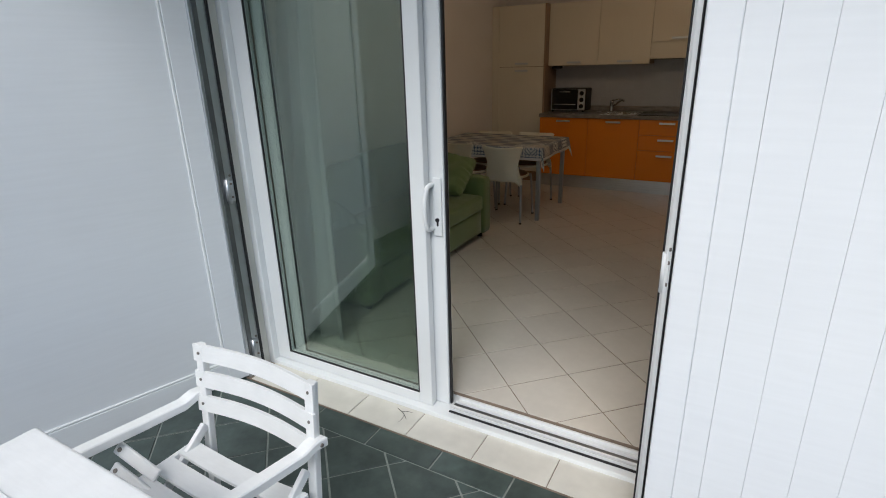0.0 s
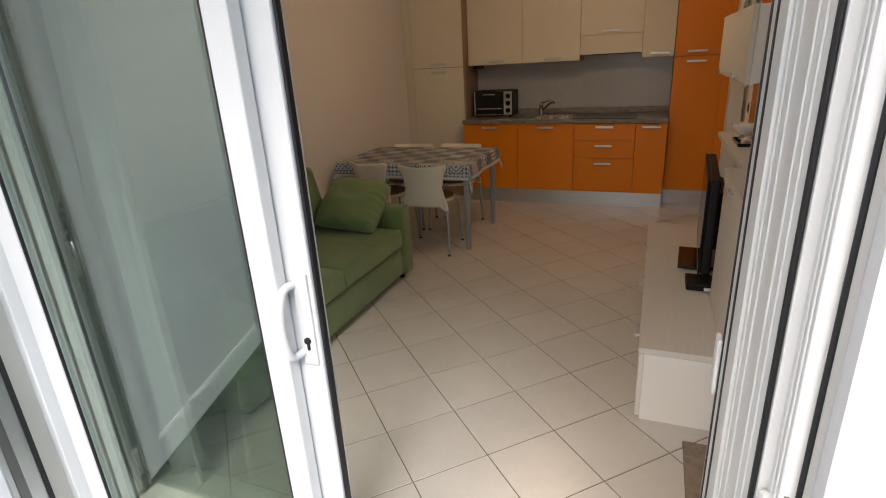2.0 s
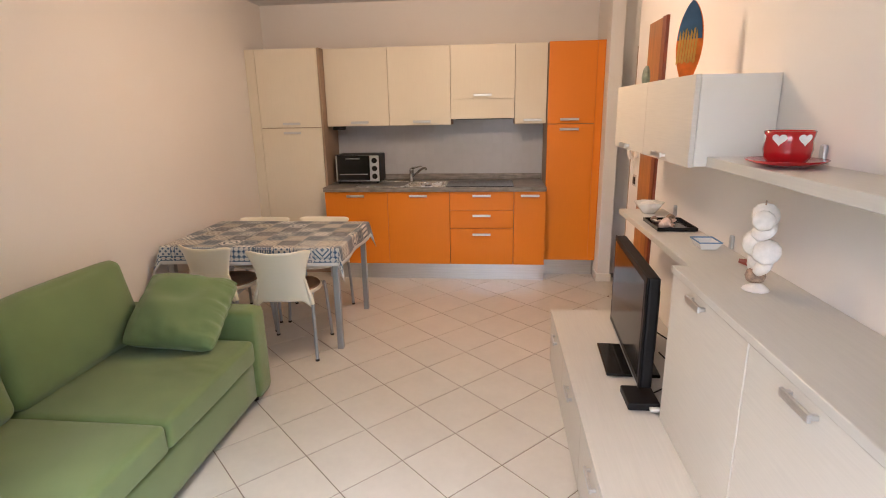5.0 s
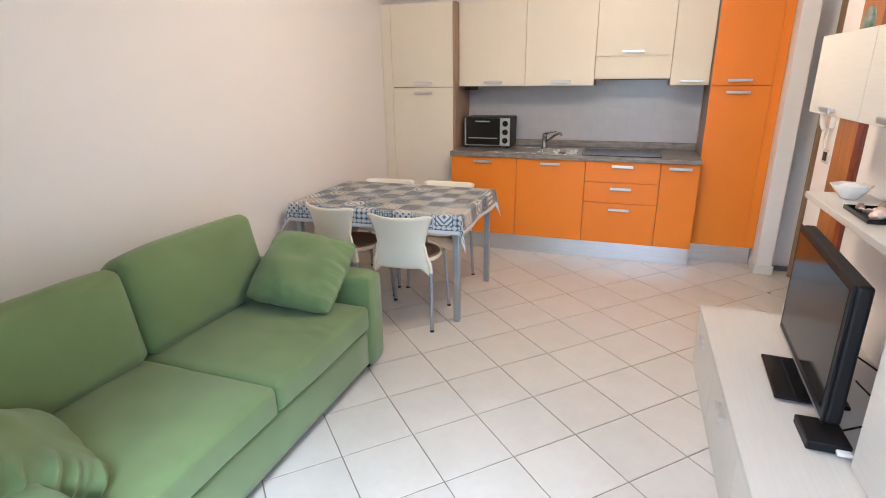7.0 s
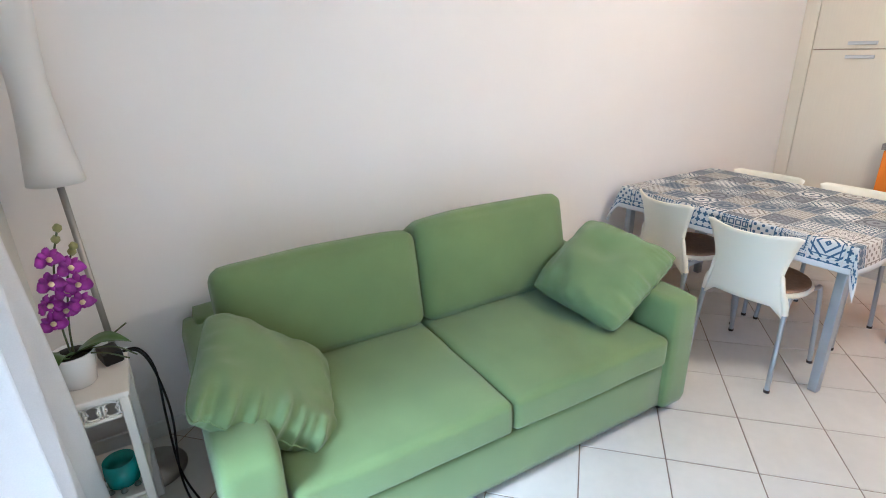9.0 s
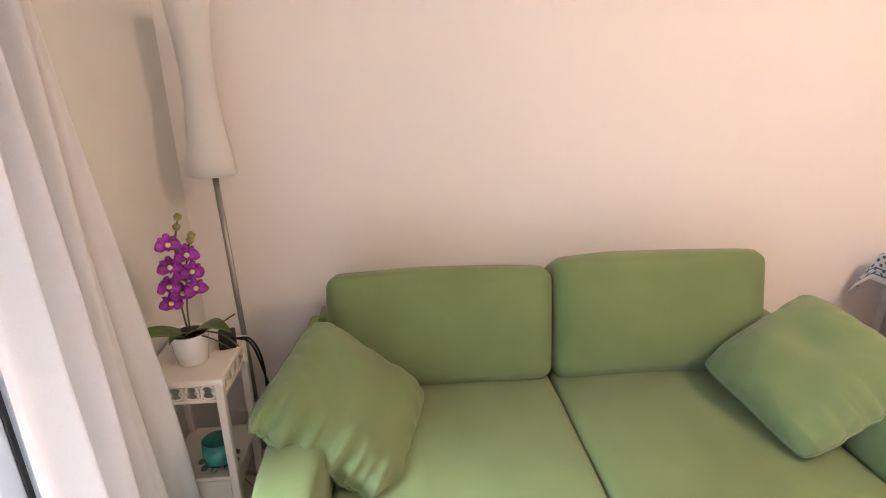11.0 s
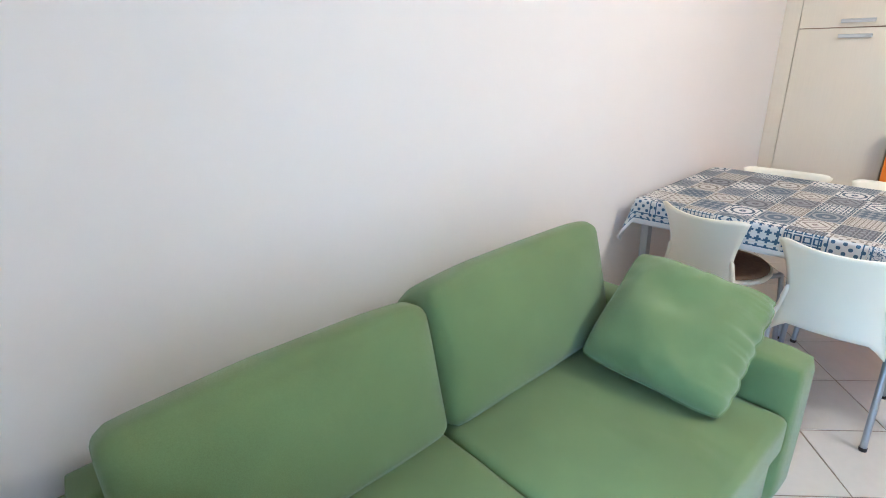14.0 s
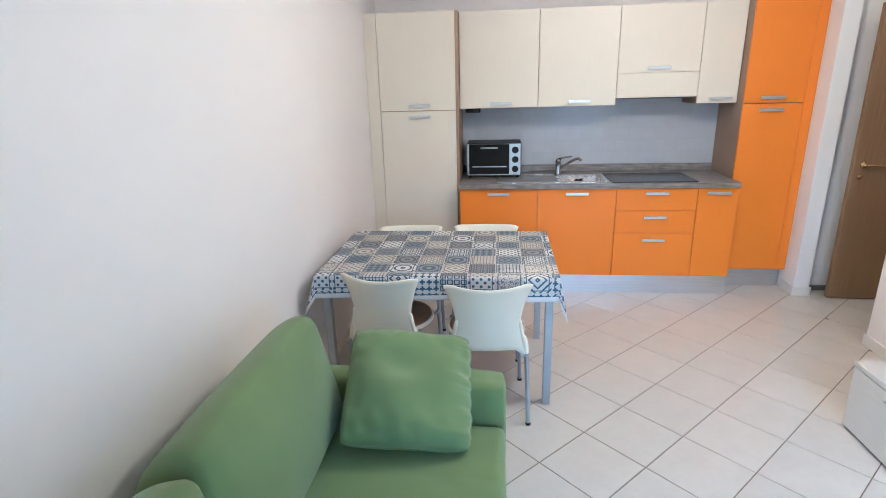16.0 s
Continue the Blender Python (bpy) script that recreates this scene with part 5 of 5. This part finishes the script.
d = part("drawer", box(TX0 + 0.027, TX1 - 0.004, TY0 + 0.027, TY1 - 0.027, 0.125, 0.230, 0.003), PAINTED, stand)
part("knob", lathe([(0.006, 0), (0.010, 0.012), (0.006, 0.018)], n=12), PAINTED, d).matrix_local = pose(TX1 - 0.004 + 2.33, 1.7585 - 1.78, 0.178, 0, 90, 0)


def lattice(a, b_, fixed, axis):
    """Two rails with four rings and crosses between them."""
    bm = bmesh.new()
    def put(u0, u1, z0, z1, r=0.001):
        if axis == "y":
            box(fixed - 0.005, fixed + 0.005, u0, u1, z0, z1, r, bm=bm)
        else:
            box(u0, u1, fixed - 0.005, fixed + 0.005, z0, z1, r, bm=bm)
    put(a, b_, 0.590, 0.602)
    put(a, b_, 0.530, 0.541)
    k = 4
    w = (b_ - a) / k
    for i in range(k):
        c = a + (i + 0.5) * w
        pts = []
        for q in range(17):
            t = 2 * math.pi * q / 16
            u, z = c + w * 0.42 * math.copysign(abs(math.cos(t)) ** 0.8, math.cos(t)), 0.5655 + 0.0235 * math.copysign(abs(math.sin(t)) ** 0.8, math.sin(t))
            pts.append((fixed, u, z) if axis == "y" else (u, fixed, z))
        tube(pts, 0.0035, 6, bm=bm, cap=False)
        for s in (-1, 1):
            ends = [(c + w * 0.5, 0.541 if s > 0 else 0.590), (c + w * 0.24, 0.5655)], [(c - w * 0.5, 0.541 if s > 0 else 0.590), (c - w * 0.24, 0.5655)]
            for e in ends:
                tube([(fixed, u, z) if axis == "y" else (u, fixed, z) for u, z in e], 0.0035, 6, bm=bm)
    part("lattice_apron", bm, PAINTED, stand)


lattice(TY0 + 0.026, TY1 - 0.026, TX1 - 0.012, "y")
lattice(TY0 + 0.026, TY1 - 0.026, TX0 + 0.012, "y")
lattice(TX0 + 0.026, TX1 - 0.026, TY1 - 0.012, "x")
lattice(TX0 + 0.026, TX1 - 0.026, TY0 + 0.012, "x")

candle = thing("candle_holder", "teal green glass candle holder on the lower shelf", "candle holder", (-2.27, 1.80, 0.246))
part("cup", lathe([(0.036, 0.002), (0.046, 0.006), (0.050, 0.05), (0.047, 0.088), (0.043, 0.088), (0.044, 0.05), (0.03, 0.03)], (-2.275, 1.80, 0.247), 24), TEAL, candle)
bm = bmesh.new()
for k in range(9):
    a = k * 0.7
    s = lathe([(0.004, 0.0), (0.011, 0.006), (0.008, 0.014), (0.002, 0.018)], (-2.275 + 0.058 * math.cos(a), 1.80 + 0.058 * math.sin(a), 0.2465), 8)
    merge(bm, s)
part("pebbles", bm, STONE_GREEN, candle)

POT = Vector((-2.308, 1.762, 0.620))
pot = thing("orchid", "potted orchid with purple flowers in a white pot", "plant", POT)
part("pot", lathe([(0.043, 0.001), (0.046, 0.004), (0.060, 0.100), (0.061, 0.107), (0.057, 0.107), (0.055, 0.095), (0.02, 0.092)], POT, 32), WHITE_CERAMIC, pot)
part("soil", lathe([(0.055, 0.092), (0.050, 0.101), (0.01, 0.108)], POT, 20), SOIL, pot)


def long_leaf(a, length, width, lift, droop):
    grid = []
    for i in range(11):
        s = i / 10
        w = width * math.sin(math.pi * (0.12 + 0.88 * s) ** 0.8) * 0.5
        r = length * s
        z = 0.095 + lift * math.sin(s * 2.0) - droop * s * s
        row = []
        for u in (-1, -0.5, 0, 0.5, 1):
            row.append(POT + Vector((r * math.cos(a) - u * w * math.sin(a), r * math.sin(a) + u * w * math.cos(a), z + 0.012 * u * u * math.sin(math.pi * s))))
        grid.append(row)
    part("leaf", sheet(grid, 0.0015), LEAF, pot)


long_leaf(math.radians(-62), 0.200, 0.085, 0.040, 0.030)
long_leaf(math.radians(66), 0.175, 0.082, 0.052, 0.016)
long_leaf(math.radians(-20), 0.085, 0.045, 0.030, 0.02)
stem_a = curve_points([POT + Vector(p) for p in ((0, 0, 0.09), (0.018, 0.002, 0.20), (0.040, 0.018, 0.32), (0.070, 0.040, 0.42), (0.095, 0.070, 0.505))], 8)
stem_b = curve_points([POT + Vector(p) for p in ((0, 0.006, 0.09), (0.018, 0.016, 0.18), (0.036, 0.036, 0.28), (0.058, 0.062, 0.38), (0.075, 0.090, 0.445))], 8)
for pts in (stem_a, stem_b):
    part("stem", tube(pts, 0.0028, 6), STEM, pot)
for k, p in enumerate((stem_a[-1], stem_b[-1], stem_b[-3], stem_a[-4])):
    s = lathe([(0.002, -0.012), (0.010, -0.005), (0.011, 0.004), (0.003, 0.012)], p, 10)
    part("bud", s, BUD, pot, "yellowish green bud")
for pts in (((0.0, 0.02, 0.100), (0.01, 0.09, 0.125), (0.015, 0.155, 0.165)), ((0.02, 0.03, 0.104), (0.05, 0.09, 0.10), (0.07, 0.145, 0.075)), ((-0.01, 0.02, 0.104), (0.03, 0.11, 0.105), (0.05, 0.165, 0.070))):
    part("air_root", tube(curve_points([POT + Vector(p) for p in pts], 6), 0.0025, 6), STEM, pot)


def flower(at, turn, tip):
    m = Matrix.Translation(at) @ pose(0, 0, 0, 0, 0, turn) @ pose(0, 0, 0, 0, 75 + tip, 0)
    bm = bmesh.new()
    for a, length, width in ((180, 0.031, 0.021), (68, 0.036, 0.036), (-68, 0.036, 0.036), (128, 0.029, 0.018), (-128, 0.029, 0.018), (0, 0.022, 0.018)):
        grid = []
        for i in range(6):
            s = i / 5
            w = width * math.sin(math.pi * (0.1 + 0.86 * s)) ** 0.7
            grid.append([m @ pose(0, 0, 0, 0, 0, a) @ Vector((length * s, u * w * 0.5, 0.010 * s * s - 0.006 * u * u + 0.003 * math.sin(9 * s + a))) for u in (-1, -0.5, 0, 0.5, 1)])
        merge(bm, sheet(grid, 0.0008))
    f = part("flower", bm, PETAL, pot, "purple orchid flower")
    c = bmesh.new()
    bmesh.ops.create_icosphere(c, subdivisions=1, radius=0.0085, matrix=m @ Matrix.Translation((0.004, 0, 0.006)))
    part("lip", c, PETAL_CORE, f, "yellowish flower lip", smooth=True)


rnd = random.Random(11)
for k, (side, z) in enumerate(((-0.030, 0.445), (0.018, 0.405), (-0.034, 0.370), (0.034, 0.350), (0.0, 0.335), (-0.046, 0.305), (0.036, 0.290), (-0.008, 0.272), (-0.040, 0.245))):
    lean = max(0.0, z - 0.10)
    flower(POT + Vector((0.020 + 0.22 * lean + rnd.uniform(-0.012, 0.012) - 0.3 * side, 0.005 + 0.16 * lean + side * 0.9, z - 0.012)), rnd.uniform(0, 50), rnd.uniform(-10, 18))

adapter = thing("power_adapter", "black power adapter lying on the side table", "power adapter", (-2.42, 1.85, 0.620))
part("block", box(-0.042, 0.042, -0.028, 0.028, 0.0005, 0.042, 0.006, 2, turn=pose(-2.405, 1.842, 0.620, 0, 0, 18)), BLACK, adapter)
for off, low in ((0.0, 0.0), (0.018, 0.0)):
    pts = [(-2.40, 1.87, 0.645), (-2.39 + off, 1.925, 0.640), (-2.385 + off, 1.955, 0.55), (-2.40, 1.950 + off, 0.35), (-2.41 + off, 1.95, 0.12), (-2.36 + off, 1.985 - off, 0.006), (-2.26, 2.03 - off, 0.005)]
    part("cord", tube(curve_points(pts, 10), 0.004, 7), BLACK, adapter, "black cable")

lampi = thing("floor_lamp", "floor lamp with tall waisted white shade on pole", "floor lamp", (-2.60, 1.828, 0))
part("base", lathe([(0.125, 0.0), (0.125, 0.010), (0.115, 0.018), (0.02, 0.022), (0.014, 0.03)], (-2.60, 1.85, 0.0), 40), NICKEL, lampi)
part("pole", tube([(-2.60, 1.85, 0.02), (-2.60, 1.815, 1.25)], 0.0105, 14), NICKEL, lampi)
prof = [(0.080, 0.0), (0.074, 0.05), (0.062, 0.14), (0.052, 0.25), (0.050, 0.32), (0.056, 0.42), (0.066, 0.52), (0.070, 0.545)]
outer = [(r, z) for r, z in prof] + [(r - 0.002, z) for r, z in reversed(prof)]
bm = bmesh.new()
rings = [[bm.verts.new((-2.60 + r * math.cos(2 * math.pi * k / 40), 1.811 + r * math.sin(2 * math.pi * k / 40), 1.170 + z)) for k in range(40)] for r, z in outer]
for a, b_ in zip(rings, rings[1:] + rings[:1]):
    for k in range(40):
        bm.faces.new((a[k], a[(k + 1) % 40], b_[(k + 1) % 40], b_[k])).smooth = True
part("shade", bm, SHADE, lampi)

curt = thing("curtain", "long white curtain gathered beside the balcony door", "curtain", (-1.95, 1.72, 0))
grid = []
for i in range(30):
    z = 0.015 + 2.36 * i / 29
    row = []
    for j in range(81):
        s = j / 80
        west = -2.200 + 0.150 * z
        x = west + (-1.675 - west) * s
        y = 1.725 + 0.036 * math.sin(s * 24 + 0.5 * math.sin(z * 1.7)) + 0.010 * math.sin(s * 53 + z) + 0.01 * math.sin(z * 3 + s * 9)
        row.append((x, y, z))
    grid.append(row)
part("cloth", sheet(grid, 0.0012), CURTAIN, curt)
part("hem", tube([(-2.198 + 0.523 * k / 40, 1.725 + 0.036 * math.sin(k / 40 * 24), 0.016) for k in range(41)], 0.004, 6), CURTAIN, curt)
rod = thing("curtain_rod", "white curtain rod above the balcony door", "curtain rod", (-0.95, 1.72, 2.40))
part("rod", tube([(-2.35, 1.725, 2.40), (0.35, 1.725, 2.40)], 0.012, 12), WHITE_LACQ, rod)
for x in (-2.3, 0.3):
    part("bracket", box(x - 0.01, x + 0.01, SOUTH + 0.001, 1.725, 2.39, 2.41, 0.002), WHITE_LACQ, rod)

solid("floor_mat", box(0.088, 0.198, 1.70, 2.522, 0.0005, 0.012, 0.004, 2), TERRAZZO, "narrow tan brown mat lying along the sideboard", "mat")

# ---- balcony furniture ----
bc = thing("folding_chair", "white painted wooden folding armchair with slatted back", "chair", (-1.1, 0.45, -0.045))
FZ = -0.045


def slat(x0, x1, y, z0, z1, bow, thick, lean):
    grid = []
    for i in range(2):
        z = (z0, z1)[i]
        grid.append([(x0 + (x1 - x0) * j / 24, y + lean * (z - 0.4) + bow * math.sin(math.pi * j / 24), z) for j in range(25)])
    return sheet(grid, thick)


for x in (-1.335, -0.795):
    part("post", box(-0.019, 0.019, -0.013, 0.013, 0.0, 0.70, 0.004, 2, turn=pose(x, 0.545, FZ, -5.5)), CHAIR_WHITE, bc)
for k, z in enumerate((0.395, 0.490, 0.590)):
    s = part("back_slat", slat(-1.36, -0.77, 0.580, z, z + 0.062, 0.030, 0.011, 0.10), CHAIR_WHITE, bc)
    s.data.shade_flat()
    for x in (-1.335, -0.795):
        w = lathe([(0.006, 0.0), (0.005, 0.004)], n=10)
        bmesh.ops.transform(w, matrix=pose(x, 0.574 + 0.1 * (z - 0.37), z + 0.031, 90), verts=w.verts)
        part("screw", w, SCREW, s)
for x, s in ((-1.372, -1), (-0.775, 1)):
    pts = [(0.0, 0.61, 0.455), (0.0, 0.57, 0.457), (0.0, 0.53, 0.44), (0.0, 0.40, 0.435), (0.0, 0.10, 0.430)]
    bm = bmesh.new()
    rings = []
    for px, py, pz in pts:
        rings.append([bm.verts.new((x + dx + 0.26 * (py - 0.59), py, pz + dz)) for dx, dz in ((-0.025, -0.022), (0.025, -0.022), (0.025, 0.011), (-0.025, 0.011))])
    for a, b_ in zip(rings, rings[1:]):
        for k in range(4):
            bm.faces.new((a[k], a[(k + 1) % 4], b_[(k + 1) % 4], b_[k]))
    bm.faces.new(rings[0][::-1])
    bm.faces.new(rings[-1])
    bmesh.ops.bevel(bm, geom=bm.edges[:], offset=0.004, segments=1, affect="EDGES")
    arm = part("armrest", bm, CHAIR_WHITE, bc)
    w = lathe([(0.007, 0.0), (0.006, 0.004)], n=10)
    bmesh.ops.transform(w, matrix=pose(x + s * 0.025, 0.585, 0.450, 0, 90 * s, 0), verts=w.verts)
    part("bolt", w, SCREW, arm)
    part("front_leg", box(x - 0.130, x - 0.098, 0.13, 0.168, FZ, 0.410, 0.004, 2), CHAIR_WHITE, bc)
    part("brace", box(-0.010, 0.010, -0.30, 0.30, -0.017, 0.017, 0.005, 2, turn=pose(x - s * 0.04, 0.33, 0.16, 38)), CHAIR_WHITE, bc)
    part("stay", tube([(x - s * 0.045, 0.52, 0.32), (x - s * 0.045, 0.50, 0.22)], 0.005, 8), SCREW, bc, "dark metal stay")
for k in range(5):
    y = 0.495 - 0.092 * k
    grid = [[(-1.345 + 0.545 * j / 12, y - 0.036 + 0.072 * i, 0.292 - 0.016 * math.sin(math.pi * j / 12) + (0.004 if i == 0 else 0)) for j in range(13)] for i in range(2)]
    sl = part("seat_slat", sheet(grid, 0.011), CHAIR_WHITE, bc)
    sl.data.shade_flat()
for x in (-1.355, -0.792):
    part("seat_rail", box(x - 0.010, x + 0.010, 0.07, 0.535, 0.262, 0.292, 0.003), CHAIR_WHITE, bc)

for low, high in ((Vector((-1.450, 0.305, 0.395)), Vector((-1.288, 0.367, 0.298))), (Vector((-1.441, 0.282, 0.335)), Vector((-1.288, 0.317, 0.262)))):
    along = (high - low).normalized()
    m = frame_from((low + high) / 2, along, (0.25, -0.75, 0.6))
    half = (high - low).length / 2
    bm = box(-half, half, -0.021, 0.021, -0.008, 0.008, 0.007, 3, turn=m)
    link = part("link", bm, CHAIR_WHITE, bc, "white wooden folding link")
    w = lathe([(0.008, 0.0), (0.007, 0.004)], n=10)
    bmesh.ops.transform(w, matrix=m @ pose(-half + 0.022, 0, 0.008), verts=w.verts)
    part("bolt", w, SCREW, link)
bc.scale = (0.93, 1.0, 0.985)
bc.location.x = -1.1164

bt = thing("balcony_table", "small white painted balcony table", "table", (-0.95, -0.25, -0.045))
part("tabletop", box(-1.335, -0.555, -0.62, 0.108, 0.625, 0.650, 0.010, 3), CHAIR_WHITE, bt)
for x in (-1.29, -0.60):
    for y in (-0.58, 0.065):
        part("leg", box(x - 0.018, x + 0.018, y - 0.018, y + 0.018, FZ, 0.625, 0.004), CHAIR_WHITE, bt)
cloth2 = thing("place_mat", "white place mat with fine blue stripes", "place mat", (-1.0, -0.3, 0.65))
part("mat_cloth", box(-1.34, -0.87, -0.39, -0.050, 0.651, 0.654, 0.001, turn=None), CHAIR_WHITE, cloth2)
for k in range(30):
    part("stripe", box(-1.335 + 0.0155 * k, -1.327 + 0.0155 * k, -0.092, -0.062, 0.6541, 0.6548), TOWEL_BLUE, cloth2)

twig = thing("twig", "thin dry twig lying on the tiled door sill", "twig", (-1.02, 1.34, -0.035))
fork = part("stalk", tube(curve_points([(-1.075, 1.372, -0.0335), (-1.03, 1.350, -0.031), (-0.995, 1.322, -0.0335)], 6), [0.0014] * 12 + [0.0007], 6), SOIL, twig)
part("side_shoot", tube([(-1.045, 1.358, -0.032), (-1.015, 1.372, -0.0325), (-0.99, 1.375, -0.0338)], 0.0009, 5), SOIL, fork)
part("side_shoot", tube([(-1.02, 1.344, -0.032), (-1.012, 1.315, -0.0325), (-1.015, 1.290, -0.0338)], 0.0009, 5), SOIL, fork)

# ---- pieces of floors and walls ----
def prism(name, poly, z0, z1, material, parent, inset=0.0012):
    cx, cy = sum(p[0] for p in poly) / len(poly), sum(p[1] for p in poly) / len(poly)
    bm = bmesh.new()
    low = [bm.verts.new((p[0], p[1], z0)) for p in poly]
    mid = [bm.verts.new((p[0], p[1], z1 - inset)) for p in poly]
    up = []
    for p in poly:
        d = Vector((cx - p[0], cy - p[1]))
        q = Vector(p) + d.normalized() * inset * 1.4
        up.append(bm.verts.new((q.x, q.y, z1)))
    n = len(poly)
    for k in range(n):
        q = (k + 1) % n
        bm.faces.new((low[k], low[q], mid[q], mid[k]))
        bm.faces.new((mid[k], mid[q], up[q], up[k]))
    bm.faces.new(up)
    return part(name, bm, material, parent)


def diagonal_tiles(name, node, pitch, gap, rects, z0, z1, material, parent, reach):
    """Squares standing on their corners; whole ones share one mesh."""
    d = pitch * math.sqrt(2)
    half = (pitch - gap) / math.sqrt(2)
    whole = None
    for i in range(-reach, reach):
        for j in range(-reach, reach):
            cx = node[0] + (i + j + 1) * d / 2
            cy = node[1] + (i - j) * d / 2
            poly = [(cx + half, cy), (cx, cy + half), (cx - half, cy), (cx, cy - half)]
            for rect in rects:
                cut = clip_polygon(poly, *rect)
                if not cut or area(cut) < 0.0008:
                    continue
                if abs(area(cut) - area(poly)) < 1e-7:
                    if whole is None:
                        whole = prism(name, [(half, 0), (0, half), (-half, 0), (0, -half)], z0, z1, material, parent).data
                        ob = [o for o in parent.children if o.data == whole][0]
                    else:
                        ob = new(name, whole)
                        ob.parent = parent
                    ob.location = (cx, cy, 0)
                else:
                    prism(name, cut, z0, z1, material, parent)


diagonal_tiles("tile", (-1.356, 4.302), 0.3290, 0.0052, [(WEST + 0.002, EAST - 0.001, 1.580, NORTH), (EAST - 0.001, 2.15, 5.33, 6.25)], -0.003, 0.0, TILE, floor, 18)
diagonal_tiles("tile", (-1.255, 1.048), 0.245, 0.008, [(-2.72, 1.78, -1.0, 1.10)], -0.050, -0.045, SLATE, balcony_floor, 16)
x = -2.72
while x < 1.7:
    prism("border_tile", [(x, 1.108), (x + 0.322, 1.108), (x + 0.322, 1.225), (x, 1.225)], -0.050, -0.045, SLATE, balcony_floor)
    x += 0.330
x = -1.267 - 0.328 * 2
while x < 0.05:
    x0, x1 = max(x + 0.002, -1.955), min(x + 0.326, 0.035)
    prism("sill_tile", [(x0, 1.229), (x1, 1.229), (x1, 1.43), (x0, 1.43)], -0.040, -0.035, SILL, sill)
    x += 0.328
splash = solid("backsplash", box(-2.092, 0.004, NORTH - 0.008, NORTH - 0.001, 0.90, 1.60), SPLASH_GROUT, "glossy grey square tiles behind the worktop", "tiles", kind="structure")
shared = None
for i in range(21):
    for k in range(6):
        if shared is None:
            ob = part("wall_tile", box(0.0, 0.0988, -0.0012, 0.0, 0.0, 0.0988, 0.0006), SPLASH, splash)
            shared = ob.data
        else:
            ob = new("wall_tile", shared)
            ob.parent = splash
        ob.location = (-2.090 + 0.0997 * i, NORTH - 0.0082, 0.958 + 0.0997 * k)
